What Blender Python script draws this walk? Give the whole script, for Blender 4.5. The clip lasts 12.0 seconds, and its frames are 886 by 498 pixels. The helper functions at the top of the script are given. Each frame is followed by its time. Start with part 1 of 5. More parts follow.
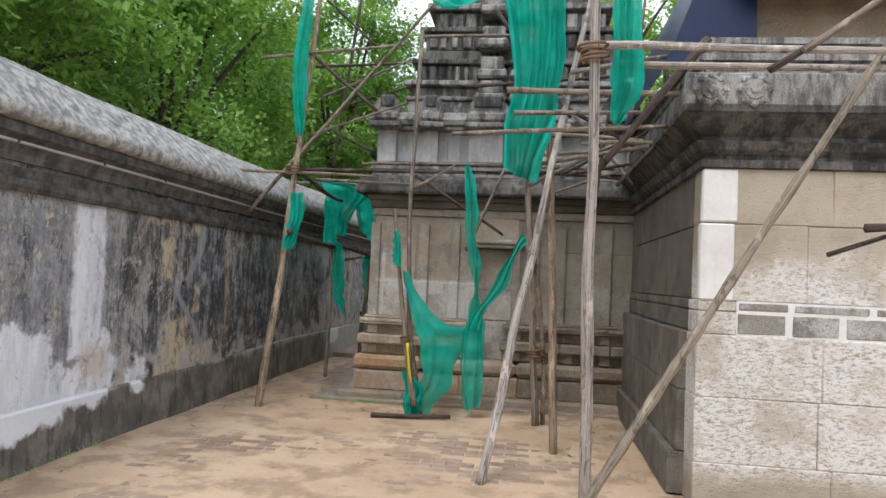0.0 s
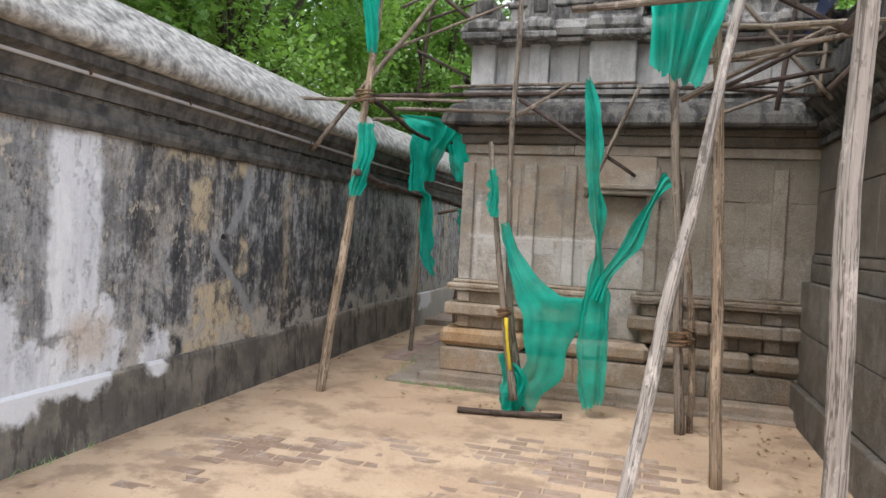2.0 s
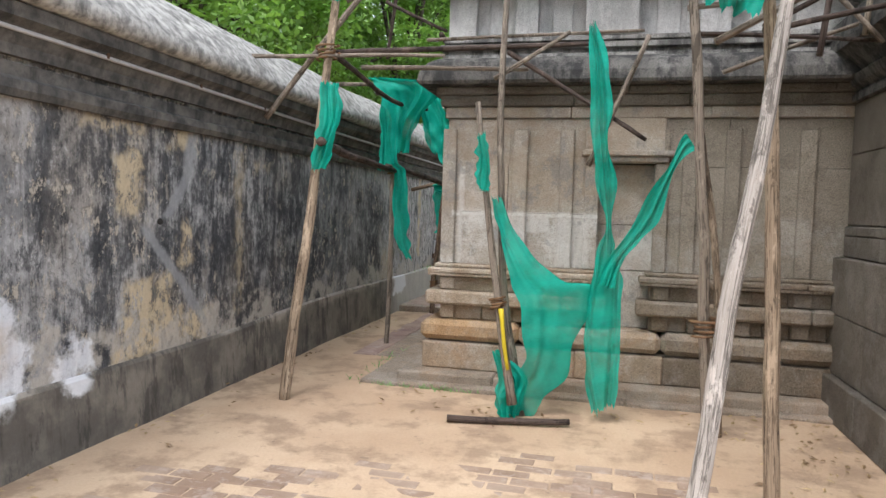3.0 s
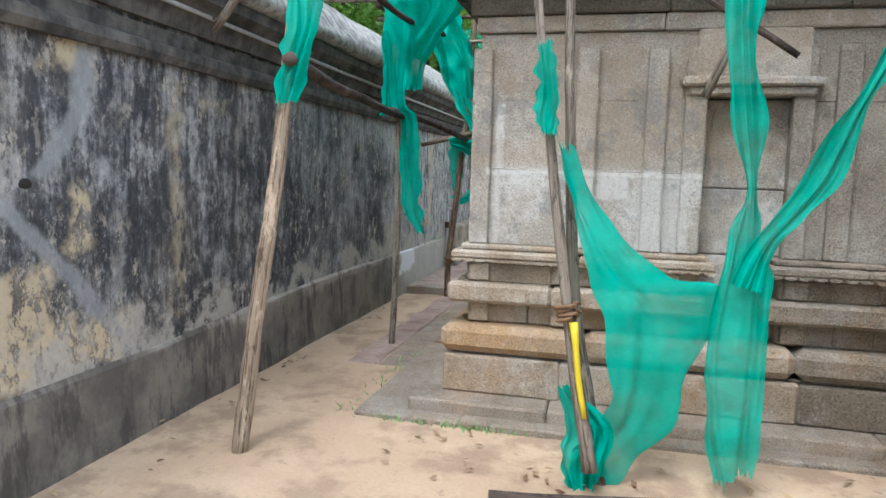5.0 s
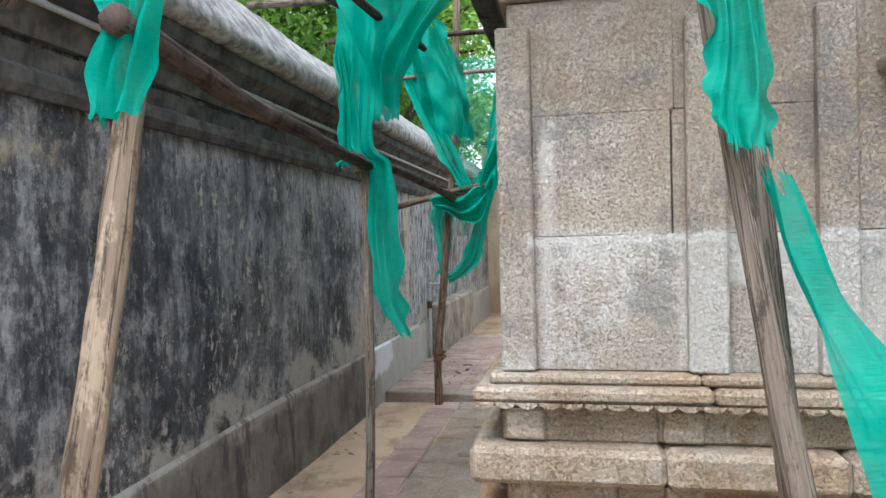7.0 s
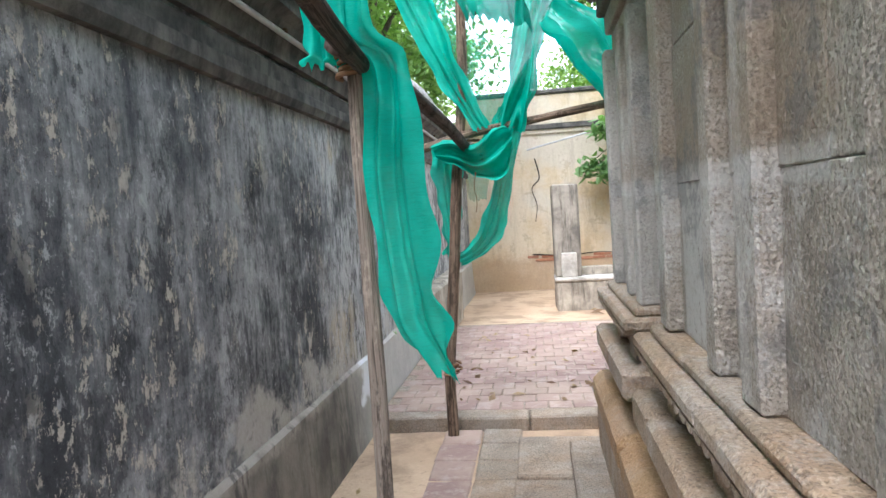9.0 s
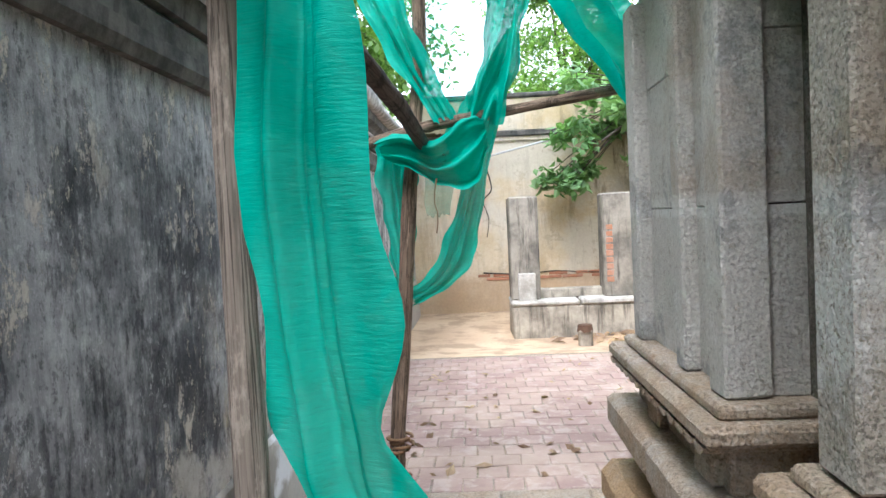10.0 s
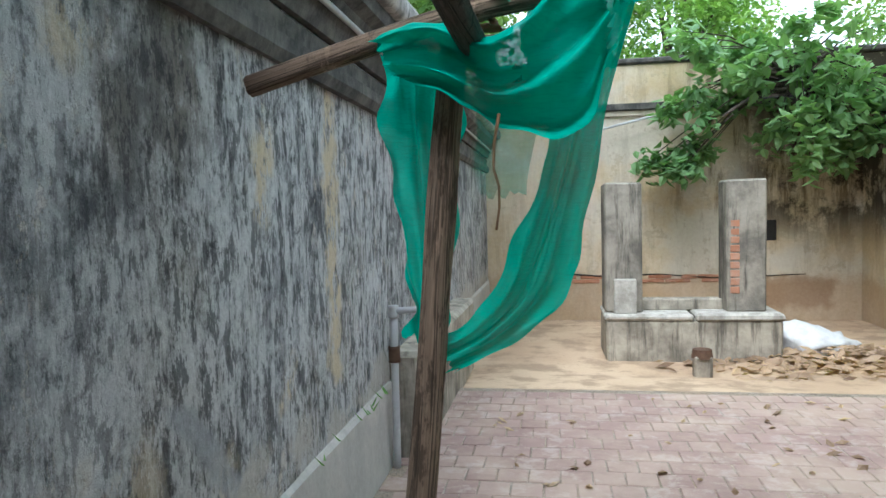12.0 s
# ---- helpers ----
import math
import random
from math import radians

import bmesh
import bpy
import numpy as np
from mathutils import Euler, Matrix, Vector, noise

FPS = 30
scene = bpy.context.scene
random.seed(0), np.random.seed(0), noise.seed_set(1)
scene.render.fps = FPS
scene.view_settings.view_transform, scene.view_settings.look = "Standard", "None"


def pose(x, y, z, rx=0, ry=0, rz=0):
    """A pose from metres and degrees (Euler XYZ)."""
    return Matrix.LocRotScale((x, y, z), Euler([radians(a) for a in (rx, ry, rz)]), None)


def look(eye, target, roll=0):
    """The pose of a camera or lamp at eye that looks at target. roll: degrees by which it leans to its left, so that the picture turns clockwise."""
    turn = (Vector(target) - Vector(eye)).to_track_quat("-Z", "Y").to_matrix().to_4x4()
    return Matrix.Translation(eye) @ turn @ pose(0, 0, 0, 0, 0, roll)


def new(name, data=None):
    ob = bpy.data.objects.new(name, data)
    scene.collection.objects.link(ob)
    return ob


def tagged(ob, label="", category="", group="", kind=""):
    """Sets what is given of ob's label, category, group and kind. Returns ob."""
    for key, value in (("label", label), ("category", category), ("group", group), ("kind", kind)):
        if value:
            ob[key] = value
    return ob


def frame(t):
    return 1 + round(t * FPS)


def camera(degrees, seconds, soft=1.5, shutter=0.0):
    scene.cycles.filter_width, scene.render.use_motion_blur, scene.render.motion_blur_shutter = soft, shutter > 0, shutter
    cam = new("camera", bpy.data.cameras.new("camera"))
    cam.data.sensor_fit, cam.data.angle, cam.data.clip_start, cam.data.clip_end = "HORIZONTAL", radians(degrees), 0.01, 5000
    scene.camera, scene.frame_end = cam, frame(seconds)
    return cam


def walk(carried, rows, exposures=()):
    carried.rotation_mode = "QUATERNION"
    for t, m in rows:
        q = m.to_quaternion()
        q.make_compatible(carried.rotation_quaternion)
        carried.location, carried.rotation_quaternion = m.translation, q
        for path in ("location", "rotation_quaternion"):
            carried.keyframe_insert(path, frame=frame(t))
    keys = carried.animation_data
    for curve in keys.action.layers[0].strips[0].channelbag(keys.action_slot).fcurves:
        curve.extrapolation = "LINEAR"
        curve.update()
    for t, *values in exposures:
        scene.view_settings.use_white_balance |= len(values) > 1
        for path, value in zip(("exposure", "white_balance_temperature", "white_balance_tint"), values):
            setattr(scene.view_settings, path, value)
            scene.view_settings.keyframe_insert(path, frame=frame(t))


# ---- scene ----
cam = camera(64.7, 12.0)
PATH = [
    (0, (-0.156, 0.516, 1.567), (-0.413, 2.498, 1.651), 2.6),
    (0.5, (-0.203, 1.009, 1.565), (-0.338, 3.003, 1.645), 1.2),
    (0.6, (-0.201, 1.076, 1.54), (-0.343, 3.069, 1.614), 0.8),
    (1, (-0.183, 1.474, 1.555), (-0.457, 3.455, 1.533), 3.7),
    (1.5, (-0.288, 1.94, 1.544), (-0.725, 3.891, 1.501), 5.1),
    (2, (-0.419, 2.409, 1.522), (-0.971, 4.331, 1.476), 3.0),
    (2.5, (-0.565, 2.821, 1.508), (-1.121, 4.74, 1.423), 3.2),
    (3, (-0.779, 3.276, 1.518), (-1.239, 5.22, 1.412), 1.7),
    (3.2, (-0.846, 3.458, 1.494), (-1.272, 5.409, 1.387), 1.1),
    (4.8, (-1.324, 4.924, 1.505), (-1.757, 6.865, 1.298), 1.9),
    (5, (-1.378, 5.101, 1.485), (-1.845, 7.034, 1.273), 1.7),
    (5.5, (-1.534, 5.562, 1.504), (-1.954, 7.506, 1.29), -0.2),
    (6, (-1.663, 6.027, 1.501), (-2.132, 7.96, 1.287), 1.6),
    (6.5, (-1.851, 6.512, 1.532), (-2.307, 8.458, 1.459), 0.6),
    (7, (-1.987, 6.999, 1.529), (-2.371, 8.962, 1.501), -1.3),
    (7.5, (-2.192, 7.472, 1.519), (-2.541, 9.442, 1.494), -1.4),
    (7.7, (-2.282, 7.659, 1.547), (-2.62, 9.628, 1.446), -1.6),
    (9.3, (-2.748, 9.17, 1.481), (-2.993, 11.152, 1.375), -4.0),
    (9.5, (-2.789, 9.474, 1.502), (-3.0, 11.461, 1.412), -3.6),
    (10, (-2.868, 9.947, 1.53), (-2.96, 11.943, 1.446), -2.7),
    (10.5, (-2.889, 10.406, 1.549), (-2.876, 12.405, 1.489), -1.8),
    (11, (-2.857, 10.857, 1.559), (-2.928, 12.855, 1.516), -1.9),
    (11.5, (-2.915, 11.259, 1.56), (-3.195, 13.237, 1.476), -1.9),
    (12, (-2.913, 11.641, 1.51), (-3.233, 13.613, 1.407), -1.4),
]
walk(cam, [(t, look(eye, target, roll)) for t, eye, target, roll in PATH], [(0, 0.62, 6150, 13), (2.5, 1.05, 6250, 14), (5.5, 1.5, 5650, 9), (7.5, 1.6, 5850, 13), (9.5, 2.2, 5750, 15), (10.5, 1.95, 5650, 9), (12, 1.55, 5500, 6)])

# ---- daylight: an overcast sky ----
SUN_UP, SUN_ROUND = 58, 200
world = bpy.data.worlds.new("sky")
scene.world = world
world.use_nodes = True
wn = world.node_tree
sky = wn.nodes.new("ShaderNodeTexSky")
sky.sky_type = "NISHITA"
sky.sun_disc = False
sky.sun_elevation, sky.sun_rotation = radians(SUN_UP), radians(SUN_ROUND)
sky.air_density, sky.dust_density, sky.ozone_density = 1.0, 6.0, 1.0
haze = wn.nodes.new("ShaderNodeMixRGB")
haze.inputs[0].default_value = 0.75
haze.inputs[2].default_value = (8.2, 8.6, 9.0, 1)
wn.links.new(sky.outputs[0], haze.inputs[1])
wn.links.new(haze.outputs[0], wn.nodes["Background"].inputs[0])
wn.nodes["Background"].inputs[1].default_value = 0.14
sun = new("sun", bpy.data.lights.new("sun", "SUN"))
sun.data.energy, sun.data.angle, sun.data.color = 0.9, radians(25), (1.0, 0.98, 0.95)
az = radians(SUN_ROUND)
sun.matrix_world = look((0, 0, 20), (-math.sin(az) * 10, -math.cos(az) * 10, 20 - 10 * math.tan(radians(SUN_UP))))


# ---- materials ----
class Nodes:
    """A small writer of node materials, in world coordinates."""

    def __init__(self, name):
        self.m = bpy.data.materials.new(name)
        self.m.use_nodes = True
        self.t = self.m.node_tree
        self.bsdf = self.t.nodes["Principled BSDF"]
        self.pos = self.t.nodes.new("ShaderNodeNewGeometry").outputs["Position"]

    def put(self, socket, value):
        if isinstance(value, bpy.types.NodeSocket):
            self.t.links.new(value, socket)
        elif isinstance(value, (tuple, list)) and len(value) == 3 and socket.type == "RGBA":
            socket.default_value = (*value, 1)
        else:
            socket.default_value = value

    def noise(self, scale, detail=4, rough=0.6, stretch=(1, 1, 1), shift=(0, 0, 0), distort=0.0):
        mp = self.t.nodes.new("ShaderNodeMapping")
        self.put(mp.inputs["Vector"], self.pos)
        mp.inputs["Scale"].default_value = stretch
        mp.inputs["Location"].default_value = shift
        n = self.t.nodes.new("ShaderNodeTexNoise")
        self.put(n.inputs["Vector"], mp.outputs[0])
        n.inputs["Scale"].default_value, n.inputs["Detail"].default_value = scale, detail
        n.inputs["Roughness"].default_value, n.inputs["Distortion"].default_value = rough, distort
        return n.outputs["Fac"]

    def cells(self, scale, stretch=(1, 1, 1), feature="F1"):
        mp = self.t.nodes.new("ShaderNodeMapping")
        self.put(mp.inputs["Vector"], self.pos)
        mp.inputs["Scale"].default_value = stretch
        n = self.t.nodes.new("ShaderNodeTexVoronoi")
        n.feature = feature
        self.put(n.inputs["Vector"], mp.outputs[0])
        n.inputs["Scale"].default_value = scale
        return n.outputs["Distance"]

    def math(self, op, a, b=0.0, c=0.0, clamp=False):
        n = self.t.nodes.new("ShaderNodeMath")
        n.operation, n.use_clamp = op, clamp
        for sock, v in zip(n.inputs, (a, b, c)):
            self.put(sock, v)
        return n.outputs[0]

    def step(self, value, low, high):
        n = self.t.nodes.new("ShaderNodeMapRange")
        n.interpolation_type = "SMOOTHSTEP"
        self.put(n.inputs["Value"], value)
        n.inputs["From Min"].default_value, n.inputs["From Max"].default_value = low, high
        return n.outputs["Result"]

    def mix(self, fac, a, b, blend="MIX"):
        n = self.t.nodes.new("ShaderNodeMixRGB")
        n.blend_type = blend
        for sock, v in zip(n.inputs, (fac, a, b)):
            self.put(sock, v)
        return n.outputs[0]

    def axis(self, i):
        n = self.t.nodes.new("ShaderNodeSeparateXYZ")
        self.put(n.inputs[0], self.pos)
        return n.outputs[i]

    def patch(self, axis, a0, a1, z0, z1, soft=0.12, wander=0.25, scale=3.0, shift=0.0):
        """A stain: a box on a wall with a wandering edge."""
        w = self.math("MULTIPLY", self.math("SUBTRACT", self.noise(scale, 5, 0.65, shift=(shift, shift * 2, shift)), 0.5), wander * 2)
        u, z = self.math("ADD", self.axis(axis), w), self.math("ADD", self.axis(2), w)
        f = self.math("MULTIPLY", self.step(u, a0 - soft, a0 + soft), self.step(u, a1 + soft, a1 - soft))
        g = self.math("MULTIPLY", self.step(z, z0 - soft, z0 + soft), self.step(z, z1 + soft, z1 - soft))
        return self.math("MULTIPLY", f, g)

    def random(self):
        return self.t.nodes.new("ShaderNodeObjectInfo").outputs["Random"]

    def island(self):
        return self.t.nodes.new("ShaderNodeNewGeometry").outputs["Random Per Island"]

    def done(self, colour, rough=0.85, height=None, depth=0.01, metal=0.0, spec=0.3):
        self.put(self.bsdf.inputs["Base Color"], colour)
        self.put(self.bsdf.inputs["Roughness"], rough)
        self.bsdf.inputs["Metallic"].default_value = metal
        self.bsdf.inputs["Specular IOR Level"].default_value = spec
        if height is not None:
            b = self.t.nodes.new("ShaderNodeBump")
            b.inputs["Distance"].default_value = depth
            b.inputs["Strength"].default_value = 0.8
            self.put(b.inputs["Height"], height)
            self.put(self.bsdf.inputs["Normal"], b.outputs[0])
        return self.m


def mat_wall():
    """Old lime plaster, blackened by mould and rain, with scars down to cream and white coats."""
    n = Nodes("weathered_plaster")
    y, z = n.axis(1), n.axis(2)
    drip = n.noise(1.0, 8, 0.72, (7, 7, 0.9), distort=0.4)
    thread = n.noise(1.0, 6, 0.7, (24, 24, 2.4), (3, 3, 3))
    blot = n.noise(1.1, 8, 0.68)
    fine = n.noise(34, 5, 0.75)
    speck = n.noise(22, 7, 0.8, (1.2, 1.2, 0.8))
    scab = n.noise(6, 8, 0.8, (1.5, 1.5, 0.9), (1, 4, 2))
    cloud = n.noise(3.6, 8, 0.75, (1.1, 1.1, 0.8), (9, 9, 2))
    tone = n.math("ADD", n.math("ADD", n.math("MULTIPLY", drip, 0.24), n.math("MULTIPLY", cloud, 0.22)), n.math("ADD", n.math("MULTIPLY", blot, 0.42), n.math("MULTIPLY", thread, 0.12)))
    col = n.mix(n.step(tone, 0.4, 0.6), (0.075, 0.08, 0.086), (0.4, 0.4, 0.395))
    col = n.mix(n.math("MULTIPLY", n.step(n.noise(0.9, 5, 0.6, (1, 1, 0.7), (8, 3, 2)), 0.48, 0.62), 0.5), col, (0.25, 0.215, 0.17))
    col = n.mix(n.math("MULTIPLY", n.step(n.noise(1.7, 9, 0.78, (1.8, 1.8, 0.9), (4, 1, 2)), 0.545, 0.6), 0.75), col, (0.03, 0.032, 0.036))
    # a black coat of mould on the open stretch
    coat = n.math("MULTIPLY", n.math("MULTIPLY", n.step(y, 6.2, 6.8), n.step(y, 11.4, 9.2)), n.step(n.math("ADD", n.math("MULTIPLY", cloud, 0.6), n.math("MULTIPLY", drip, 0.4)), 0.56, 0.46))
    col = n.mix(n.math("MULTIPLY", coat, 0.8), col, (0.034, 0.037, 0.042))
    # rising damp: a black hem with drips along its upper edge
    hem = n.math("ADD", z, n.math("MULTIPLY", n.noise(1.0, 7, 0.68, (5.5, 5.5, 0.5), (7, 2, 1)), -1.15))
    hem = n.math("MULTIPLY", n.step(hem, 0.62, 0.5), n.math("MULTIPLY", n.step(y, 9.2, 10.2), n.step(y, 13.8, 12.9)))
    hem = n.math("MULTIPLY", hem, n.step(n.noise(2.3, 8, 0.75, shift=(6, 6, 3)), 0.42, 0.55))
    col = n.mix(n.math("MULTIPLY", hem, 0.72), col, (0.035, 0.036, 0.04))
    # flakes and specks
    col = n.mix(n.math("MULTIPLY", n.math("MULTIPLY", n.step(speck, 0.56, 0.6), n.math("MULTIPLY_ADD", n.step(cloud, 0.45, 0.58), 0.75, 0.25)), 0.6), col, (0.5, 0.5, 0.49))
    col = n.mix(n.math("MULTIPLY", n.step(speck, 0.455, 0.41), 0.5), col, (0.018, 0.02, 0.023))
    flakes = n.math("MULTIPLY", n.step(scab, 0.55, 0.575), n.step(n.noise(1.1, 3, 0.5, shift=(2, 7, 1)), 0.42, 0.56))
    col = n.mix(n.math("MULTIPLY", flakes, 0.85), col, (0.52, 0.47, 0.39))
    # washed stretch with chalky runs beyond the passage
    runs = n.math("MULTIPLY", n.step(y, 10.8, 13.4), n.step(n.math("ADD", n.math("MULTIPLY", thread, 0.35), n.math("ADD", n.math("MULTIPLY", speck, 0.35), n.math("MULTIPLY", cloud, 0.3))), 0.43, 0.54))
    col = n.mix(n.math("MULTIPLY", n.math("MULTIPLY", runs, n.step(blot, 0.36, 0.5)), 0.7), col, (0.56, 0.56, 0.55))
    pits = n.math("MULTIPLY", n.step(y, 12.2, 13.4), n.step(n.noise(11, 7, 0.78, (1.7, 1.7, 0.6), (5, 1, 9)), 0.52, 0.56))
    col = n.mix(n.math("MULTIPLY", pits, 0.72), col, (0.025, 0.027, 0.03))
    # cream plaster where the dark coat has fallen off
    broken = n.step(scab, 0.56, 0.5)
    for a0, a1, z0, z1, k in ((7.2, 7.42, 1.42, 1.86, 0.95), (6.9, 7.5, 1.99, 2.06, 0.8), (7.93, 8.05, 1.06, 1.4, 0.95), (7.2, 8.3, 0.46, 0.72, 1.0), (7.3, 7.8, 0.7, 1.0, 0.9), (7.8, 8.0, 1.92, 2.06, 0.9), (8.68, 8.8, 0.6, 1.95, 0.5),
                             (9.0, 9.3, 1.87, 1.92, 0.8), (14.55, 14.7, 0.75, 2.05, 0.95), (13.84, 13.93, 1.5, 1.8, 1.0), (14.02, 14.1, 0.86, 0.97, 1.0), (13.5, 13.6, 0.6, 0.85, 0.7), (12.9, 13.0, 1.85, 1.98, 0.7), (12.7, 13.2, 0.55, 0.95, 0.5)):
        col = n.mix(n.math("MULTIPLY", n.math("MULTIPLY", n.patch(1, a0, a1, z0, z1, 0.05, 0.19, 4.5, a0), broken), k), col, (0.52, 0.43, 0.29))
    # grey cement smeared over old cracks
    for y0, z0, y1, z1 in ((8.03, 2.05, 8.0, 1.75), (8.0, 1.75, 7.76, 1.42), (7.5, 1.36, 8.35, 0.48), (13.35, 1.02, 13.75, 0.5), (6.62, 0.72, 6.5, 0.3)):
        at = n.math("MULTIPLY_ADD", n.math("SUBTRACT", z, z0), (y1 - y0) / (z1 - z0), y0)
        off = n.math("ABSOLUTE", n.math("ADD", n.math("SUBTRACT", y, at), n.math("MULTIPLY", n.math("SUBTRACT", blot, 0.5), 0.35)))
        seam = n.math("MULTIPLY", n.step(off, 0.085, 0.03), n.math("MULTIPLY", n.step(z, z1 - 0.03, z1 + 0.03), n.step(z, z0 + 0.03, z0 - 0.03)))
        col = n.mix(n.math("MULTIPLY", seam, 0.75), col, (0.3, 0.31, 0.32))
    # pale salt bloom above the plinth
    low = n.math("ADD", z, n.math("MULTIPLY", n.noise(2.1, 7, 0.7, shift=(1, 5, 8)), -0.75))
    bloom = n.math("MULTIPLY", n.step(low, 0.35, 0.25), n.step(n.noise(3.2, 7, 0.7, shift=(2, 8, 8)), 0.42, 0.52))
    col = n.mix(n.math("MULTIPLY", bloom, 0.85), col, (0.44, 0.41, 0.36))
    # limewash stripe and splashes
    white = n.patch(1, 5.83, 6.25, 0.75, 2.06, 0.04, 0.09, 6.0, 1.0)
    for a0, a1, z0, z1 in ((4.9, 6.5, 0.42, 0.74), (6.74, 6.98, 0.42, 0.68), (4.6, 5.6, 0.3, 1.05), (6.2, 6.4, 0.7, 0.95)):
        white = n.math("MAXIMUM", white, n.patch(1, a0, a1, z0, z1, 0.04, 0.24, 4.5, a0))
    white = n.math("MULTIPLY", white, n.step(scab, 0.66, 0.6))
    col = n.mix(n.math("MULTIPLY", white, n.step(fine, 0.22, 0.4)), col, n.mix(n.step(drip, 0.4, 0.65), (0.6, 0.62, 0.65), (0.76, 0.77, 0.78)))
    rust = n.math("MULTIPLY", n.patch(1, 6.0, 6.35, 0.55, 0.85, 0.08, 0.15, 6, 3), 0.5)
    col = n.mix(rust, col, (0.45, 0.33, 0.2))
    col = n.mix(0.45, col, n.mix(fine, (0.2, 0.2, 0.2), (0.8, 0.8, 0.8)), "OVERLAY")
    h = n.math("ADD", n.math("MULTIPLY", fine, 0.45), n.math("ADD", n.math("MULTIPLY", blot, 0.8), n.math("ADD", n.math("MULTIPLY", flakes, -0.5), n.math("MULTIPLY", speck, 0.4))))
    return n.done(col, 0.9, h, 0.016)


def mat_cement(name, dark, light, scale=1.5, streaks=0.3):
    n = Nodes(name)
    a, f = n.noise(scale, 6, 0.65), n.noise(30, 5, 0.7)
    s = n.noise(1.2, 6, 0.7, (8, 8, 0.8), (5, 5, 5))
    col = n.mix(n.step(a, 0.32, 0.68), dark, light)
    col = n.mix(n.math("MULTIPLY", n.step(s, 0.5, 0.68), streaks), col, tuple(v * 0.35 for v in dark))
    if name.startswith("dark"):
        edge = n.math("ADD", n.axis(2), n.math("MULTIPLY", n.noise(1.1, 6, 0.7, shift=(3, 9, 1)), 0.5))
        col = n.mix(n.math("MULTIPLY", n.step(edge, 0.7, 0.78), 0.7), col, (0.42, 0.38, 0.32))
        col = n.mix(n.math("MULTIPLY", n.step(n.noise(1.3, 8, 0.75, (3, 3, 0.8), (2, 9, 2)), 0.52, 0.6), 0.7), col, (0.05, 0.047, 0.042))
        col = n.mix(n.math("MULTIPLY", n.step(n.axis(1), 12.6, 13.6), 0.7), col, n.mix(a, (0.42, 0.4, 0.36), (0.6, 0.57, 0.52)))
        for a0, a1, z0, z1 in ((4.3, 5.75, 0.25, 0.6), (5.6, 6.35, 0.36, 0.6), (6.76, 6.92, 0.33, 0.6), (13.2, 13.8, 0.3, 0.6)):
            col = n.mix(n.patch(1, a0, a1, z0, z1, 0.04, 0.2, 3.5, a0), col, (0.66, 0.67, 0.68))
    col = n.mix(0.3, col, n.mix(f, (0.2, 0.2, 0.2), (0.8, 0.8, 0.8)), "OVERLAY")
    return n.done(col, 0.92, n.math("ADD", n.math("MULTIPLY", a, 0.6 if scale < 8 else 0.2), n.math("MULTIPLY", f, 0.4)), 0.012)


